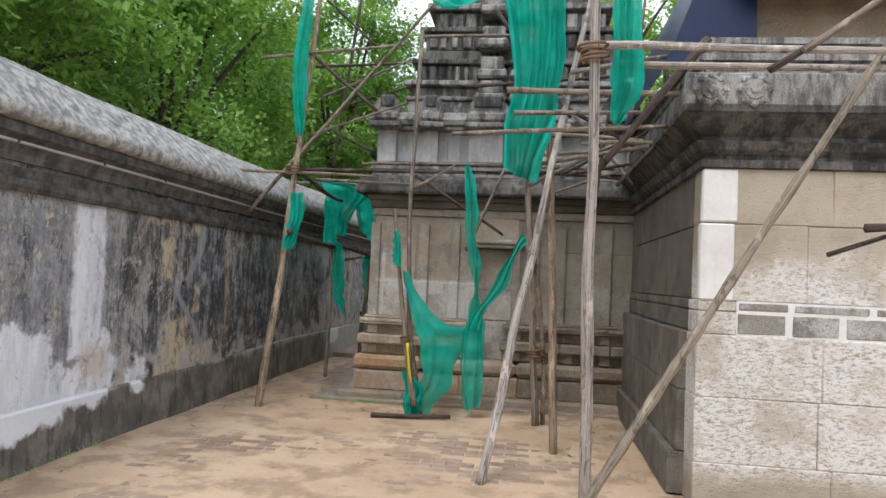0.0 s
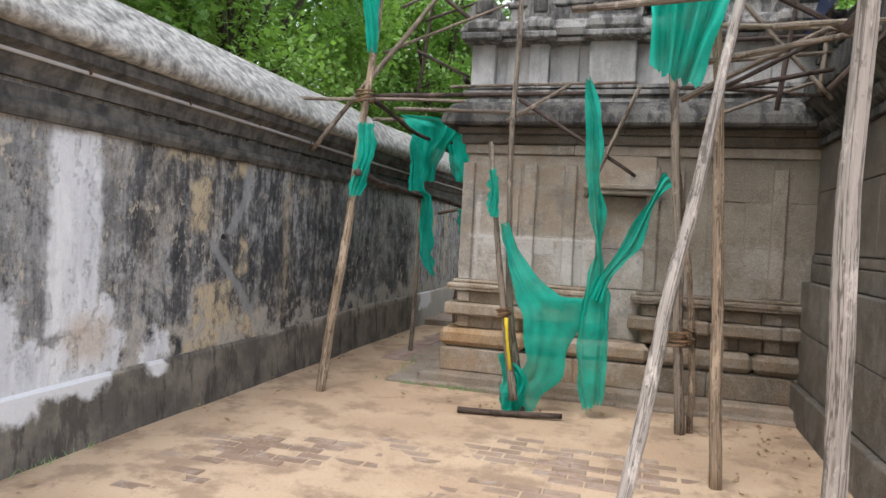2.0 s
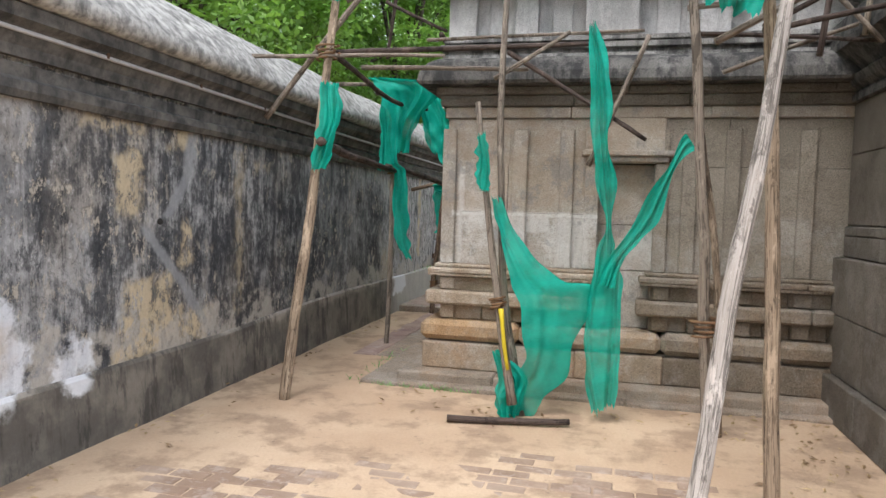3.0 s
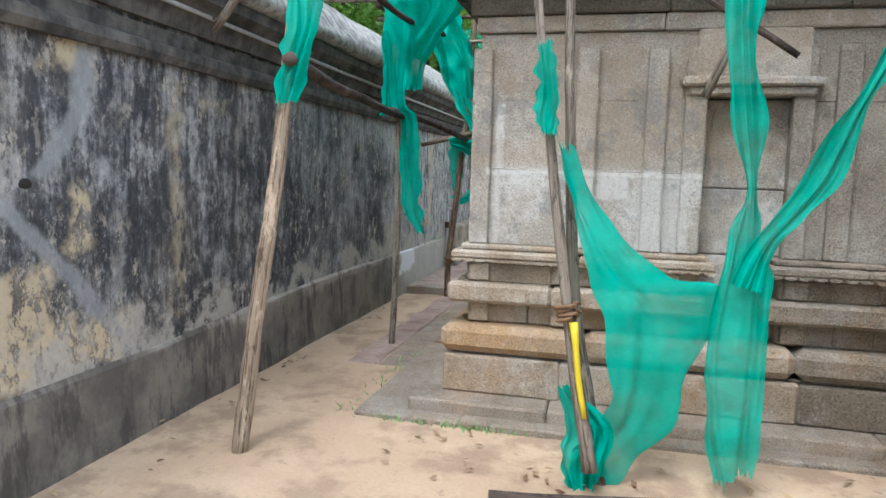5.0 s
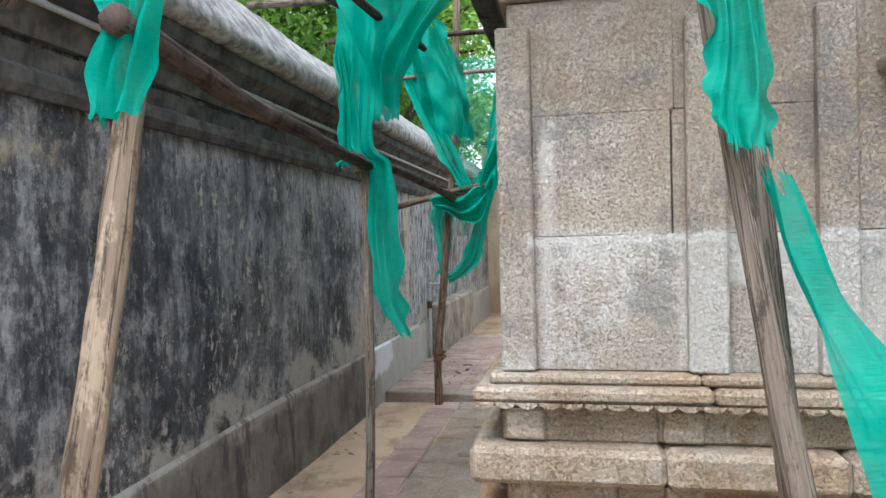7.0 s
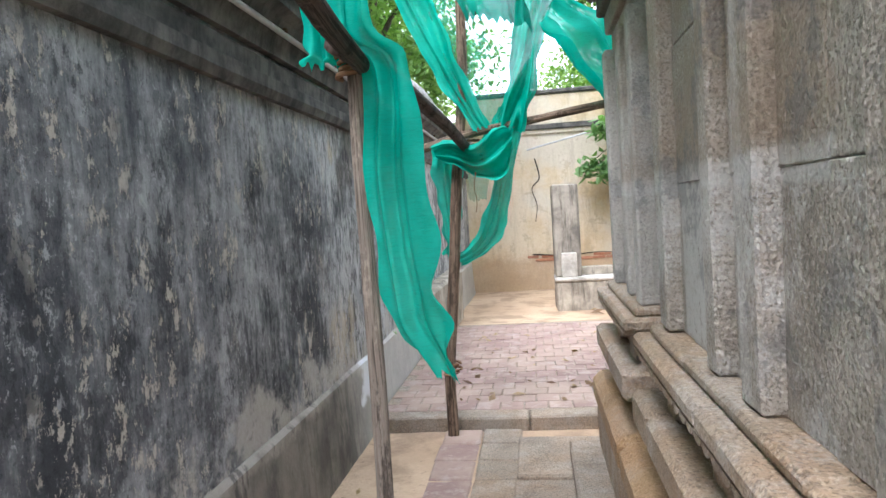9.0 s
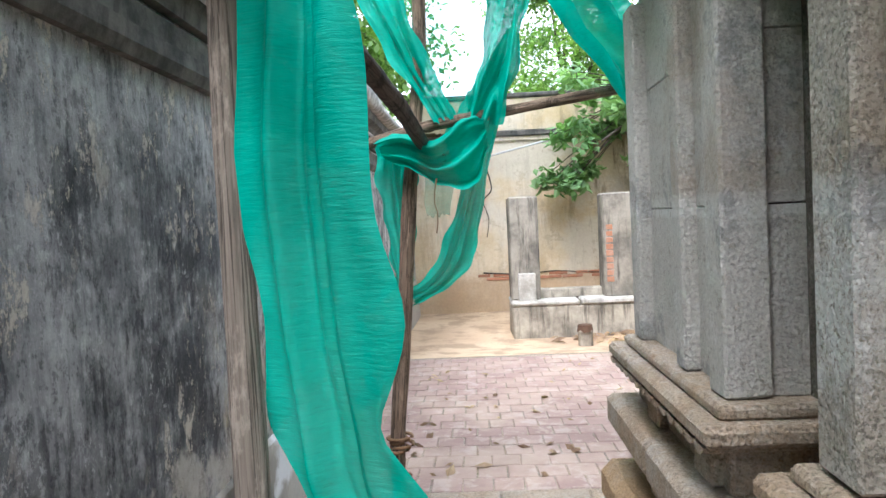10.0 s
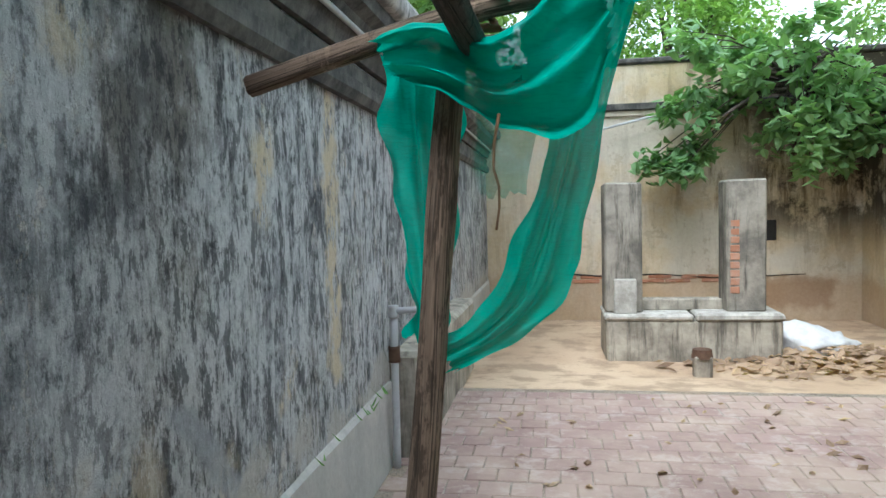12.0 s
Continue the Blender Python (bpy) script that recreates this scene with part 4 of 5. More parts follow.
for z, inset in ((3.9, 0.1), (4.25, 0.2), (4.7, 0.3), (5.2, 0.4)):
    for x in (-1.0, -0.55):
        block((x, TY0 + inset - 0.18, z), (x + 0.4, TY0 + inset + 0.2, z + 0.12), TOWER, 0.03, name="projecting_block")
        block((x + 0.05, TY0 + inset - 0.12, z + 0.12), (x + 0.35, TY0 + inset + 0.2, z + 0.3), TOWER, 0.02, name="projecting_block")

# ---- the hall beside the shrine ----
hall = thing("hall", (3, 8, 0), "low granite hall with limed corner and heavy moulded cornice", "temple hall")
HX, HY = 1.07, 5.85
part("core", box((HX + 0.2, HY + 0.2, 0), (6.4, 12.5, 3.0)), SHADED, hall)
z_courses = (0.0, 0.33, 0.8, 1.25, 1.42, 1.5, 2.06, 2.47)
for z0, z1 in zip(z_courses, z_courses[1:]):
    proud = 0.03 if z1 < 1.3 else (0.0 if z0 > 1.45 else 0.02)
    thin = 1.2 < z0 < 1.45
    xs = cuts(HX - proud + (0.26 if thin else 0.0), 5.0, 0.5 if thin else 0.85)
    gap = 0.022 if thin else GAP
    if thin:
        block((HX - proud, HY - proud, z0 + 0.003), (HX + 0.25, HY + 0.3, z1 - 0.003), PIER, 0.008, 0.003, parent=hall)
        block((HX + 0.25, HY - proud + 0.006, z0), (5.0, HY + 0.25, z1), LIME, 0.0, 0.0, "lime_joint", hall)
    for k, (a, b) in enumerate(zip(xs, xs[1:])):
        block((a + gap, HY - proud, z0 + gap * 0.5), (b - gap, HY + 0.3, z1 - gap * 0.5), GREYROW if thin else PIER, 0.008, 0.003, parent=hall)
    ys = cuts(HY - proud + 0.31, 9.46, 0.8)
    base = 0.12 if z1 < 0.4 else (0.06 if z1 < 1.4 else 0.0)
    # west face: darker than the front, its shade is in the stone colour
    for a, b in zip(ys, ys[1:]):
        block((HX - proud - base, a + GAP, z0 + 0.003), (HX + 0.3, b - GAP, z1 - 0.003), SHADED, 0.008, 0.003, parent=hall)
block((HX - 0.025, HY - 0.03, 1.5), (HX + 0.22, HY + 0.05, 2.06), LIME, 0.012, 0.004, "limed_pilaster", hall, "limewashed corner pilaster")
block((HX - 0.012, HY - 0.02, 2.07), (HX + 0.24, HY + 0.05, 2.46), LIME, 0.012, 0.004, "limed_pilaster", hall)
ring_profile("cornice", [(0.0, 2.47), (0.03, 2.475), (0.03, 2.53), (0.0, 2.535), (0.0, 2.56), (0.05, 2.6), (0.08, 2.66), (0.03, 2.665), (0.03, 2.7), (0.16, 2.84), (0.19, 2.85), (0.195, 2.9), (0.17, 2.905), (0.17, 2.93), (0.15, 3.1), (0.1, 3.14), (0.0, 3.16)], SOOTY, HX, 6.4, HY, 12.5, hall, "black mouldy stone cornice")
part("fascia", box((HX - 0.19, HY - 0.19, 2.865), (6.4, HY - 0.1, 3.13), 0.012), TOWER, hall, "carved fascia slab with patches of limewash")
ring_profile("parapet", [(0.02, 3.16), (0.02, 3.25), (0.06, 3.26), (0.06, 3.31), (0.0, 3.315), (0.0, 3.38), (0.05, 3.385), (0.05, 3.43), (-0.05, 3.44)], TOWER, HX, 6.4, HY, 12.5, hall)
part("attic_wall", box((1.56, 6.45, 3.4), (6.2, 10.5, 4.3), 0.01), BASE, hall)
for x in (1.05, 1.35):
    bm = bmesh.new()
    for r, d in ((0.115, 0.03), (0.085, 0.055), (0.04, 0.08)):
        bmesh.ops.create_cone(bm, segments=14, radius1=r, radius2=r * 0.8, depth=d, cap_ends=True, matrix=Matrix.Translation((x, HY - 0.2, 3.0)) @ Matrix.Rotation(radians(90), 4, "X"))
    for k in range(8):
        a = k * math.pi / 4
        bmesh.ops.create_icosphere(bm, subdivisions=1, radius=0.028, matrix=Matrix.Translation((x + 0.1 * math.cos(a), HY - 0.205, 3.0 + 0.1 * math.sin(a))))
    part("rosette", bm, TOWER, hall, "carved round stone rosette")

# ---- paving of the far yard ----
step = thing("step", (-3, 13.5, 0), "low brick-edged step up to the paved yard", "step", kind="structure")
x = -3.84
while x < 1.0:
    ln = random.uniform(0.3, 0.6)
    part("edge_stone", box((x + 0.004, 13.42 + random.uniform(-0.01, 0.02), -0.05), (min(x + ln, 1.0), 13.6, 0.085), 0.012, 0.006), SLAB, step)
    x += ln
yard = thing("pavement_far", (-1.5, 15.3, 0), "dusty red square pavers of the back yard", "pavement", kind="structure")
part("bed", box((-3.89, 13.58, -0.08), (1.2, 17.25, 0.077)), SLAB, yard)

# ---- far wall and its surroundings ----
north = thing("wall_north", (-1.5, 21.9, 0), "ochre plastered boundary wall, cracked and stained, brick showing low down", "wall", kind="structure")
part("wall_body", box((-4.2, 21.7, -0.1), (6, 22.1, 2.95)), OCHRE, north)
part("ledge", box((-4.0, 21.62, 2.86), (6, 22.1, 2.95), 0.01), BAND, north)
part("ledge", box((-4.0, 21.66, 2.78), (6, 22.1, 2.86), 0.01), OCHRE, north)
part("parapet", box((-4.0, 21.74, 2.95), (6, 22.05, 3.5), 0.02), OCHRE, north)
part("coping", box((-4.0, 21.7, 3.5), (6, 22.1, 3.58), 0.02), BAND, north)
east = tagged(part("wall_east", box((1.1, 13, -0.1), (1.5, 21.7, 2.9), 0.01), OCHRE, None), "ochre plastered side wall of the yard", "wall", kind="structure")
south = tagged(part("wall_south", box((-4.2, -6.4, -0.1), (8, -6, 3.0), 0.01), OCHRE, None), "plastered boundary wall behind the yard", "wall", kind="structure")

bench = thing("masonry_seat", (-1.55, 19.3, 0.03), "rendered masonry platform with two square pillars, streaked with mould", "platform")
part("body", box((-2.42, 18.97, -0.1), (-0.7, 19.77, 0.36), 0.025, 0.01), BENCH, bench)
part("top_slab", box((-2.43, 18.96, 0.36), (-1.55, 19.79, 0.42), 0.022, 0.008), BENCHTOP, bench)
part("top_slab", box((-1.53, 18.95, 0.36), (-0.68, 19.8, 0.425), 0.022, 0.01), BENCHTOP, bench)
for x in (-2.42, -1.2):
    p = part("pillar", box((x, 19.1, 0.42), (x + 0.38, 19.5, 1.78), 0.02, 0.008), PILLAR, bench, "square rendered pillar, streaked grey")
    part("cap", box((x - 0.005, 19.095, 1.78), (x + 0.385, 19.505, 1.8), 0.0), PILLAR, p)
    bm = bmesh.new()
    bmesh.ops.create_cone(bm, segments=4, radius1=0.275, radius2=0.16, depth=0.09, cap_ends=True, matrix=Matrix.Translation((x + 0.19, 19.3, 1.845)) @ Matrix.Rotation(radians(45), 4, "Z"))
    part("chamfered_top", bm, BENCHTOP, p)
    part("iron_bar", tube([(x + 0.2, 19.3, 1.85), (x + 0.21, 19.3, 2.08)], 0.006, 0.005, 6, 0.1, x), IRON, p)
part("pillar_foot", box((-2.33, 19.04, 0.42), (-2.1, 19.12, 0.78), 0.012), BENCHTOP, bench)
part("back_kerb", box((-2.04, 19.3, 0.42), (-1.2, 19.5, 0.54), 0.012), BENCH, bench)


# ---- scaffold ----
pole([(-3.23, 8.31, -0.05), (-3.16, 8.55, 1.4), (-3.12, 8.82, 2.81), (-3.02, 9.15, 5.2)], 0.062, 0.04, TANWOOD, "tall split tan wooden pole leaning beside the compound wall", bumps=0.22)
pole([(-3.19, 10.8, -0.05), (-3.21, 10.95, 1.0), (-3.235, 11.02, 1.9), (-3.25, 11.05, 2.75)], 0.038, 0.034, WOOD, "upright grey wooden post standing in the passage")
pole([(-3.29, 13.28, -0.05), (-3.255, 13.28, 0.7), (-3.16, 13.28, 1.76), (-3.09, 13.29, 2.5), (-3.04, 13.3, 3.7)], 0.052, 0.042, BROWNWOOD, "knotted brown wooden post at the step", bumps=0.18)
pole([(-0.5, 5.95, -0.05), (-0.2, 6.45, 1.6), (-0.04, 6.72, 2.53), (0.37, 7.4, 4.7)], 0.055, 0.035, PALEWOOD, "bleached pale wooden pole leaning over the yard", bumps=0.2)
pole([(0.2, 4.92, -0.05), (0.19, 4.87, 0.92), (0.17, 4.76, 2.27), (0.14, 4.6, 3.8)], 0.058, 0.04, PALEWOOD, "upright bleached wooden pole beside the hall", bumps=0.2)
pole([(-0.01, 4.62, -0.03), (0.55, 4.715, 0.904), (0.944, 4.789, 1.54), (1.97, 4.97, 3.2)], 0.04, 0.03, BAMBOO, "long leaning bamboo prop with ringed joints", "bamboo_pole", nodes=3, bumps=0.05)
pole([(-0.06, 8.35, -0.05), (-0.16, 8.33, 1.4), (-0.27, 8.35, 2.9), (-0.3, 8.4, 3.4)], 0.055, 0.04, WOOD, "rough brown wooden pole standing before the shrine", bumps=0.25)
pole([(0.02, 8.43, -0.05), (-0.05, 8.42, 1.2), (-0.2, 8.42, 2.2)], 0.04, 0.03, TANWOOD, "short split pole tied to its neighbour", bumps=0.25)
pole([(0.1, 7.1, -0.05), (0.03, 7.15, 1.5), (-0.03, 7.2, 2.5), (-0.06, 7.25, 3.2)], 0.055, 0.038, TANWOOD, "split tan wooden pole standing in the sand", bumps=0.22)
pole([(-1.42, 8.33, 0.12), (-1.6, 8.42, 1.1), (-1.78, 8.5, 2.35)], 0.05, 0.028, WOOD, "leaning wooden stake that carries the torn net", bumps=0.2)
pole([(-1.36, 8.5, -0.02), (-1.56, 8.6, 1.1), (-1.64, 8.75, 2.64), (-1.62, 8.9, 4.6)], 0.045, 0.03, WOOD, "tall thin grey pole behind the torn net", bumps=0.2)
pole([(-1.86, 8.12, 0.04), (-1.4, 8.22, 0.035), (-1.0, 8.3, 0.04)], 0.038, 0.032, DARKWOOD, "dark wooden stick lying on the sand", group="loose sticks")
pole([(-3.0, 8.4, 2.04), (-3.07, 9.3, 1.99), (-3.21, 11.08, 1.97)], 0.05, 0.04, DARKWOOD, "curved reddish-brown branch tied along the posts")
pole([(-3.25, 10.85, 2.01), (-3.15, 12.0, 1.98), (-3.08, 13.42, 1.87)], 0.045, 0.045, DARKWOOD, "dark branch running on to the next post")
pole([(-3.65, 13.28, 1.83), (-3.1, 13.24, 1.96), (-2.7, 13.28, 2.02), (-2.0, 13.3, 2.13)], 0.038, 0.034, BROWNWOOD, "broken-ended cross pole tied to the post")
pole([(-3.2, 10.3, 2.75), (-3.05, 12.0, 2.85), (-3.0, 13.5, 2.8)], 0.035, 0.03, DARKWOOD, "crooked dark branch overhead")
pole([(-3.95, 13.2, 3.0), (-2.3, 13.3, 3.05)], 0.03, 0.025, WOOD, "thin cross pole overhead")
pole([(-3.8, 12.0, 3.02), (-2.2, 12.3, 3.1)], 0.028, 0.025, DARKWOOD, "thin cross pole overhead")
pole([(-3.9, 10.9, 2.95), (-2.3, 11.0, 2.95)], 0.032, 0.025, WOOD, "thin cross pole overhead")
pole([(-2.5, 10.2, 3.3), (-2.4, 13.2, 2.85)], 0.04, 0.03, DARKWOOD, "dark pole slanting beside the eave")
pole([(-3.1, 8.9, 2.82), (-2.95, 10.0, 2.62), (-2.9, 11.2, 2.7)], 0.035, 0.03, DARKWOOD, "dark branch tying the scaffold back")
pole([(-3.73, 8.90, 2.29), (-1.47, 8.90, 4.97)], 0.036, 0.029, WOOD, "grey weathered wooden scaffold pole lashed at height")
pole([(-4.01, 8.80, 2.81), (-2.12, 8.80, 2.77)], 0.028, 0.022, WOOD, "grey weathered wooden scaffold pole lashed at height")
pole([(-3.13, 8.95, 2.85), (-0.97, 8.95, 2.87)], 0.034, 0.027, DARKWOOD, "grey weathered wooden scaffold pole lashed at height")
pole([(-2.93, 9.10, 2.75), (-1.48, 9.10, 2.71)], 0.03, 0.024, WOOD, "grey weathered wooden scaffold pole lashed at height")
pole([(-3.70, 9.00, 4.29), (-1.79, 9.00, 4.47)], 0.03, 0.024, WOOD, "grey weathered wooden scaffold pole lashed at height")
pole([(-3.22, 9.40, 4.50), (-2.26, 9.40, 3.72)], 0.036, 0.029, DARKWOOD, "grey weathered wooden scaffold pole lashed at height")
pole([(-2.71, 10.00, 5.44), (-3.00, 10.00, 3.02)], 0.03, 0.024, DARKWOOD, "grey weathered wooden scaffold pole lashed at height")
pole([(-3.04, 9.00, 3.29), (-1.78, 9.00, 3.73)], 0.022, 0.018, WOOD, "grey weathered wooden scaffold pole lashed at height")
pole([(-3.25, 9.80, 4.42), (-1.98, 9.80, 4.48)], 0.03, 0.024, DARKWOOD, "grey weathered wooden scaffold pole lashed at height")
pole([(-3.08, 9.60, 3.94), (-1.86, 9.60, 4.47)], 0.025, 0.02, WOOD, "grey weathered wooden scaffold pole lashed at height")
pole([(-2.99, 9.90, 3.55), (-2.37, 9.90, 3.25)], 0.026, 0.021, DARKWOOD, "grey weathered wooden scaffold pole lashed at height")
pole([(-3.07, 9.60, 5.28), (-2.33, 9.60, 4.62)], 0.026, 0.021, DARKWOOD, "grey weathered wooden scaffold pole lashed at height")
pole([(-2.92, 9.90, 3.88), (-1.86, 9.90, 4.21)], 0.022, 0.018, DARKWOOD, "grey weathered wooden scaffold pole lashed at height")
pole([(-1.63, 8.95, 2.82), (-0.53, 8.95, 2.12)], 0.03, 0.024, DARKWOOD, "grey weathered wooden scaffold pole lashed at height")
pole([(-0.96, 8.90, 1.91), (-0.54, 8.90, 2.91)], 0.032, 0.026, WOOD, "grey weathered wooden scaffold pole lashed at height")
pole([(-1.71, 8.80, 2.58), (-1.13, 8.80, 2.93)], 0.026, 0.021, WOOD, "grey weathered wooden scaffold pole lashed at height")
pole([(-1.67, 9.10, 4.60), (-0.54, 9.10, 4.62)], 0.03, 0.024, WOOD, "grey weathered wooden scaffold pole lashed at height")
pole([(-2.35, 9.10, 2.97), (-0.57, 9.10, 3.00)], 0.022, 0.018, WOOD, "grey weathered wooden scaffold pole lashed at height")
pole([(0.07, 4.75, 3.01), (1.81, 4.75, 2.98)], 0.038, 0.03, PALEWOOD, "grey weathered wooden scaffold pole lashed at height")
pole([(0.46, 5.00, 2.97), (1.92, 5.00, 2.96)], 0.034, 0.027, PALEWOOD, "grey weathered wooden scaffold pole lashed at height")
pole([(0.97, 5.40, 3.28), (0.27, 5.40, 2.37)], 0.04, 0.032, DARKWOOD, "grey weathered wooden scaffold pole lashed at height")
pole([(-0.41, 5.90, 3.05), (0.88, 5.90, 3.03)], 0.036, 0.029, WOOD, "grey weathered wooden scaffold pole lashed at height")
pole([(-0.36, 6.30, 2.97), (0.74, 6.30, 2.99)], 0.028, 0.022, WOOD, "grey weathered wooden scaffold pole lashed at height")
pole([(-0.87, 6.30, 2.78), (0.92, 6.30, 2.88)], 0.03, 0.024, WOOD, "grey weathered wooden scaffold pole lashed at height")
pole([(-0.13, 7.20, 2.70), (1.09, 7.20, 2.93)], 0.03, 0.024, WOOD, "grey weathered wooden scaffold pole lashed at height")
pole([(-0.23, 7.60, 2.54), (0.67, 7.60, 3.01)], 0.03, 0.024, WOOD, "grey weathered wooden scaffold pole lashed at height")
pole([(0.10, 6.60, 3.40), (0.91, 6.60, 3.55)], 0.03, 0.024, WOOD, "grey weathered wooden scaffold pole lashed at height")
pole([(0.10, 7.40, 3.30), (0.97, 7.40, 2.82)], 0.03, 0.024, DARKWOOD, "grey weathered wooden scaffold pole lashed at height")
pole([(0.57, 7.00, 2.48), (1.17, 7.00, 3.16)], 0.028, 0.022, DARKWOOD, "grey weathered wooden scaffold pole lashed at height")
pole([(0.15, 8.30, 2.77), (0.88, 8.30, 2.91)], 0.03, 0.024, DARKWOOD, "grey weathered wooden scaffold pole lashed at height")
pole([(0.76, 8.60, 4.07), (1.23, 8.60, 4.85)], 0.028, 0.022, DARKWOOD, "grey weathered wooden scaffold pole lashed at height")
pole([(-0.66, 8.20, 4.57), (0.19, 8.20, 3.38)], 0.03, 0.024, DARKWOOD, "grey weathered wooden scaffold pole lashed at height")
pole([(1.15, 4.70, 2.85), (1.40, 4.70, 3.02)], 0.03, 0.024, DARKWOOD, "grey weathered wooden scaffold pole lashed at height")
pole([(1.30, 4.60, 2.93), (1.73, 4.60, 3.25)], 0.03, 0.024, WOOD, "grey weathered wooden scaffold pole lashed at height")
pole([(1.42, 4.10, 1.90), (1.71, 4.10, 1.92)], 0.03, 0.024, DARKWOOD, "grey weathered wooden scaffold pole lashed at height")
pole([(1.37, 4.40, 1.78), (1.86, 4.40, 1.97)], 0.02, 0.016, DARKWOOD, "grey weathered wooden scaffold pole lashed at height")
tie((0.15, 4.7, 2.95), 0.075)
tie((-3.12, 8.8, 2.82), 0.085)
tie((-1.56, 8.4, 0.86), 0.05, axis=(-0.15, 0.1, 1))
tie((-3.27, 13.28, 0.46), 0.05)
tie((-0.1, 8.35, 0.78), 0.085)
tie((-3.1, 13.34, 1.95), 0.07)
tie((-3.237, 11.02, 1.98), 0.05)
ribbon = part("ribbon", tube([(-1.53, 8.35, 0.82), (-1.5, 8.33, 0.6), (-1.46, 8.31, 0.38)], 0.02, 0.012, 6, 0.5, 2), YELLOW, None, smooth=True)
tagged(ribbon, "torn yellow ribbon tied on the leaning stake", "ribbon")

# ---- shade netting ----
cloth([((-3.01, 8.43, 2.50), (-2.87, 8.43, 2.49)), ((-3.02, 8.43, 2.22), (-2.85, 8.43, 2.25)), ((-3.05, 8.43, 2.03), (-2.91, 8.43, 2.03)), ((-3.10, 8.43, 1.82), (-2.95, 8.43, 1.83))], 2.5, 0.02, "strip of green shade net knotted round a pole", seed=1)
cloth([((-1.65, 8.40, 1.64), (-1.58, 8.52, 1.63)), ((-1.58, 8.40, 1.37), (-1.43, 8.52, 1.32)), ((-1.49, 8.40, 1.08), (-1.13, 8.52, 1.05)), ((-1.41, 8.40, 0.85), (-0.88, 8.52, 1.00)), ((-1.36, 8.40, 0.58), (-0.94, 8.52, 0.73)), ((-1.38, 8.40, 0.35), (-1.05, 8.52, 0.35)), ((-1.51, 8.40, 0.18), (-1.22, 8.52, 0.11)), ((-1.53, 8.40, 0.04), (-1.34, 8.52, -0.04)), ((-1.45, 8.40, -0.07), (-1.40, 8.52, -0.11))], 1.1, 0.014, "torn green shade net hanging as a sling before the shrine", 40, 70, seed=2, ragged=0.06, material=THINNET)
cloth([((-1.59, 8.40, 0.48), (-1.54, 8.40, 0.51)), ((-1.54, 8.40, 0.29), (-1.33, 8.40, 0.31)), ((-1.57, 8.40, 0.17), (-1.35, 8.40, 0.14)), ((-1.53, 8.40, 0.04), (-1.40, 8.40, -0.00)), ((-1.47, 8.40, -0.07), (-1.42, 8.40, -0.06))], 3, 0.025, "bunched hem of green net near the ground", seed=3)
cloth([((-0.98, 8.47, 2.88), (-0.93, 8.47, 2.90)), ((-0.96, 8.47, 2.52), (-0.82, 8.47, 2.52)), ((-0.94, 8.47, 2.14), (-0.79, 8.47, 2.14)), ((-0.88, 8.47, 1.80), (-0.77, 8.47, 1.80)), ((-0.82, 8.47, 1.47), (-0.75, 8.47, 1.45)), ((-0.86, 8.47, 1.22), (-0.72, 8.47, 1.23)), ((-0.91, 8.47, 0.88), (-0.68, 8.47, 1.00)), ((-0.93, 8.47, 0.66), (-0.67, 8.47, 0.69)), ((-0.91, 8.47, 0.37), (-0.67, 8.47, 0.42)), ((-0.85, 8.47, 0.07), (-0.69, 8.47, 0.15))], 1.6, 0.022, "long ragged green net hanging from a stick", 26, 60, seed=4, ragged=0.06, material=THINNET)
cloth([((-0.86, 8.42, 1.04), (-0.72, 8.42, 1.00)), ((-0.78, 8.42, 1.23), (-0.67, 8.42, 1.21)), ((-0.63, 8.42, 1.44), (-0.58, 8.42, 1.33)), ((-0.55, 8.42, 1.62), (-0.46, 8.42, 1.49)), ((-0.40, 8.42, 1.89), (-0.35, 8.42, 1.83)), ((-0.30, 8.42, 2.10), (-0.24, 8.42, 2.00)), ((-0.25, 8.42, 2.05), (-0.15, 8.42, 1.91))], 2, 0.02, "twisted strand of green net pulled towards a pole", seed=5)
cloth([((-1.75, 8.36, 2.08), (-1.69, 8.36, 2.11)), ((-1.75, 8.36, 1.93), (-1.66, 8.36, 1.96)), ((-1.75, 8.36, 1.80), (-1.64, 8.36, 1.78)), ((-1.72, 8.36, 1.69), (-1.65, 8.36, 1.68))], 2, 0.015, "green net scrap caught on the stake", seed=6)
cloth([((-3.38, 11.0, 2.95), (-3.08, 10.95, 2.85)), ((-3.38, 11.0, 2.6), (-3.08, 10.92, 2.56)), ((-3.35, 11.0, 2.1), (-3.14, 10.9, 2.1)), ((-3.2, 10.99, 1.97), (-3.02, 10.88, 1.94)), ((-3.215, 10.99, 1.61), (-3.0, 10.88, 1.585)), ((-3.19, 10.99, 1.29), (-2.97, 10.88, 1.3)), ((-3.155, 10.99, 1.12), (-2.955, 10.88, 1.14)), ((-3.02, 10.95, 0.98), (-2.93, 10.88, 0.98))], 1.3, 0.02, "long green net hanging from the post", 36, 60, seed=7, ragged=0.05)
cloth([((-3.38, 10.98, 2.70), (-3.33, 10.98, 2.69)), ((-3.37, 10.98, 2.37), (-3.26, 10.98, 2.36)), ((-3.38, 10.98, 2.07), (-3.22, 10.98, 2.03)), ((-3.38, 10.98, 1.98), (-3.22, 10.98, 1.97))], 2, 0.03, "green net wound round the post top", seed=8)
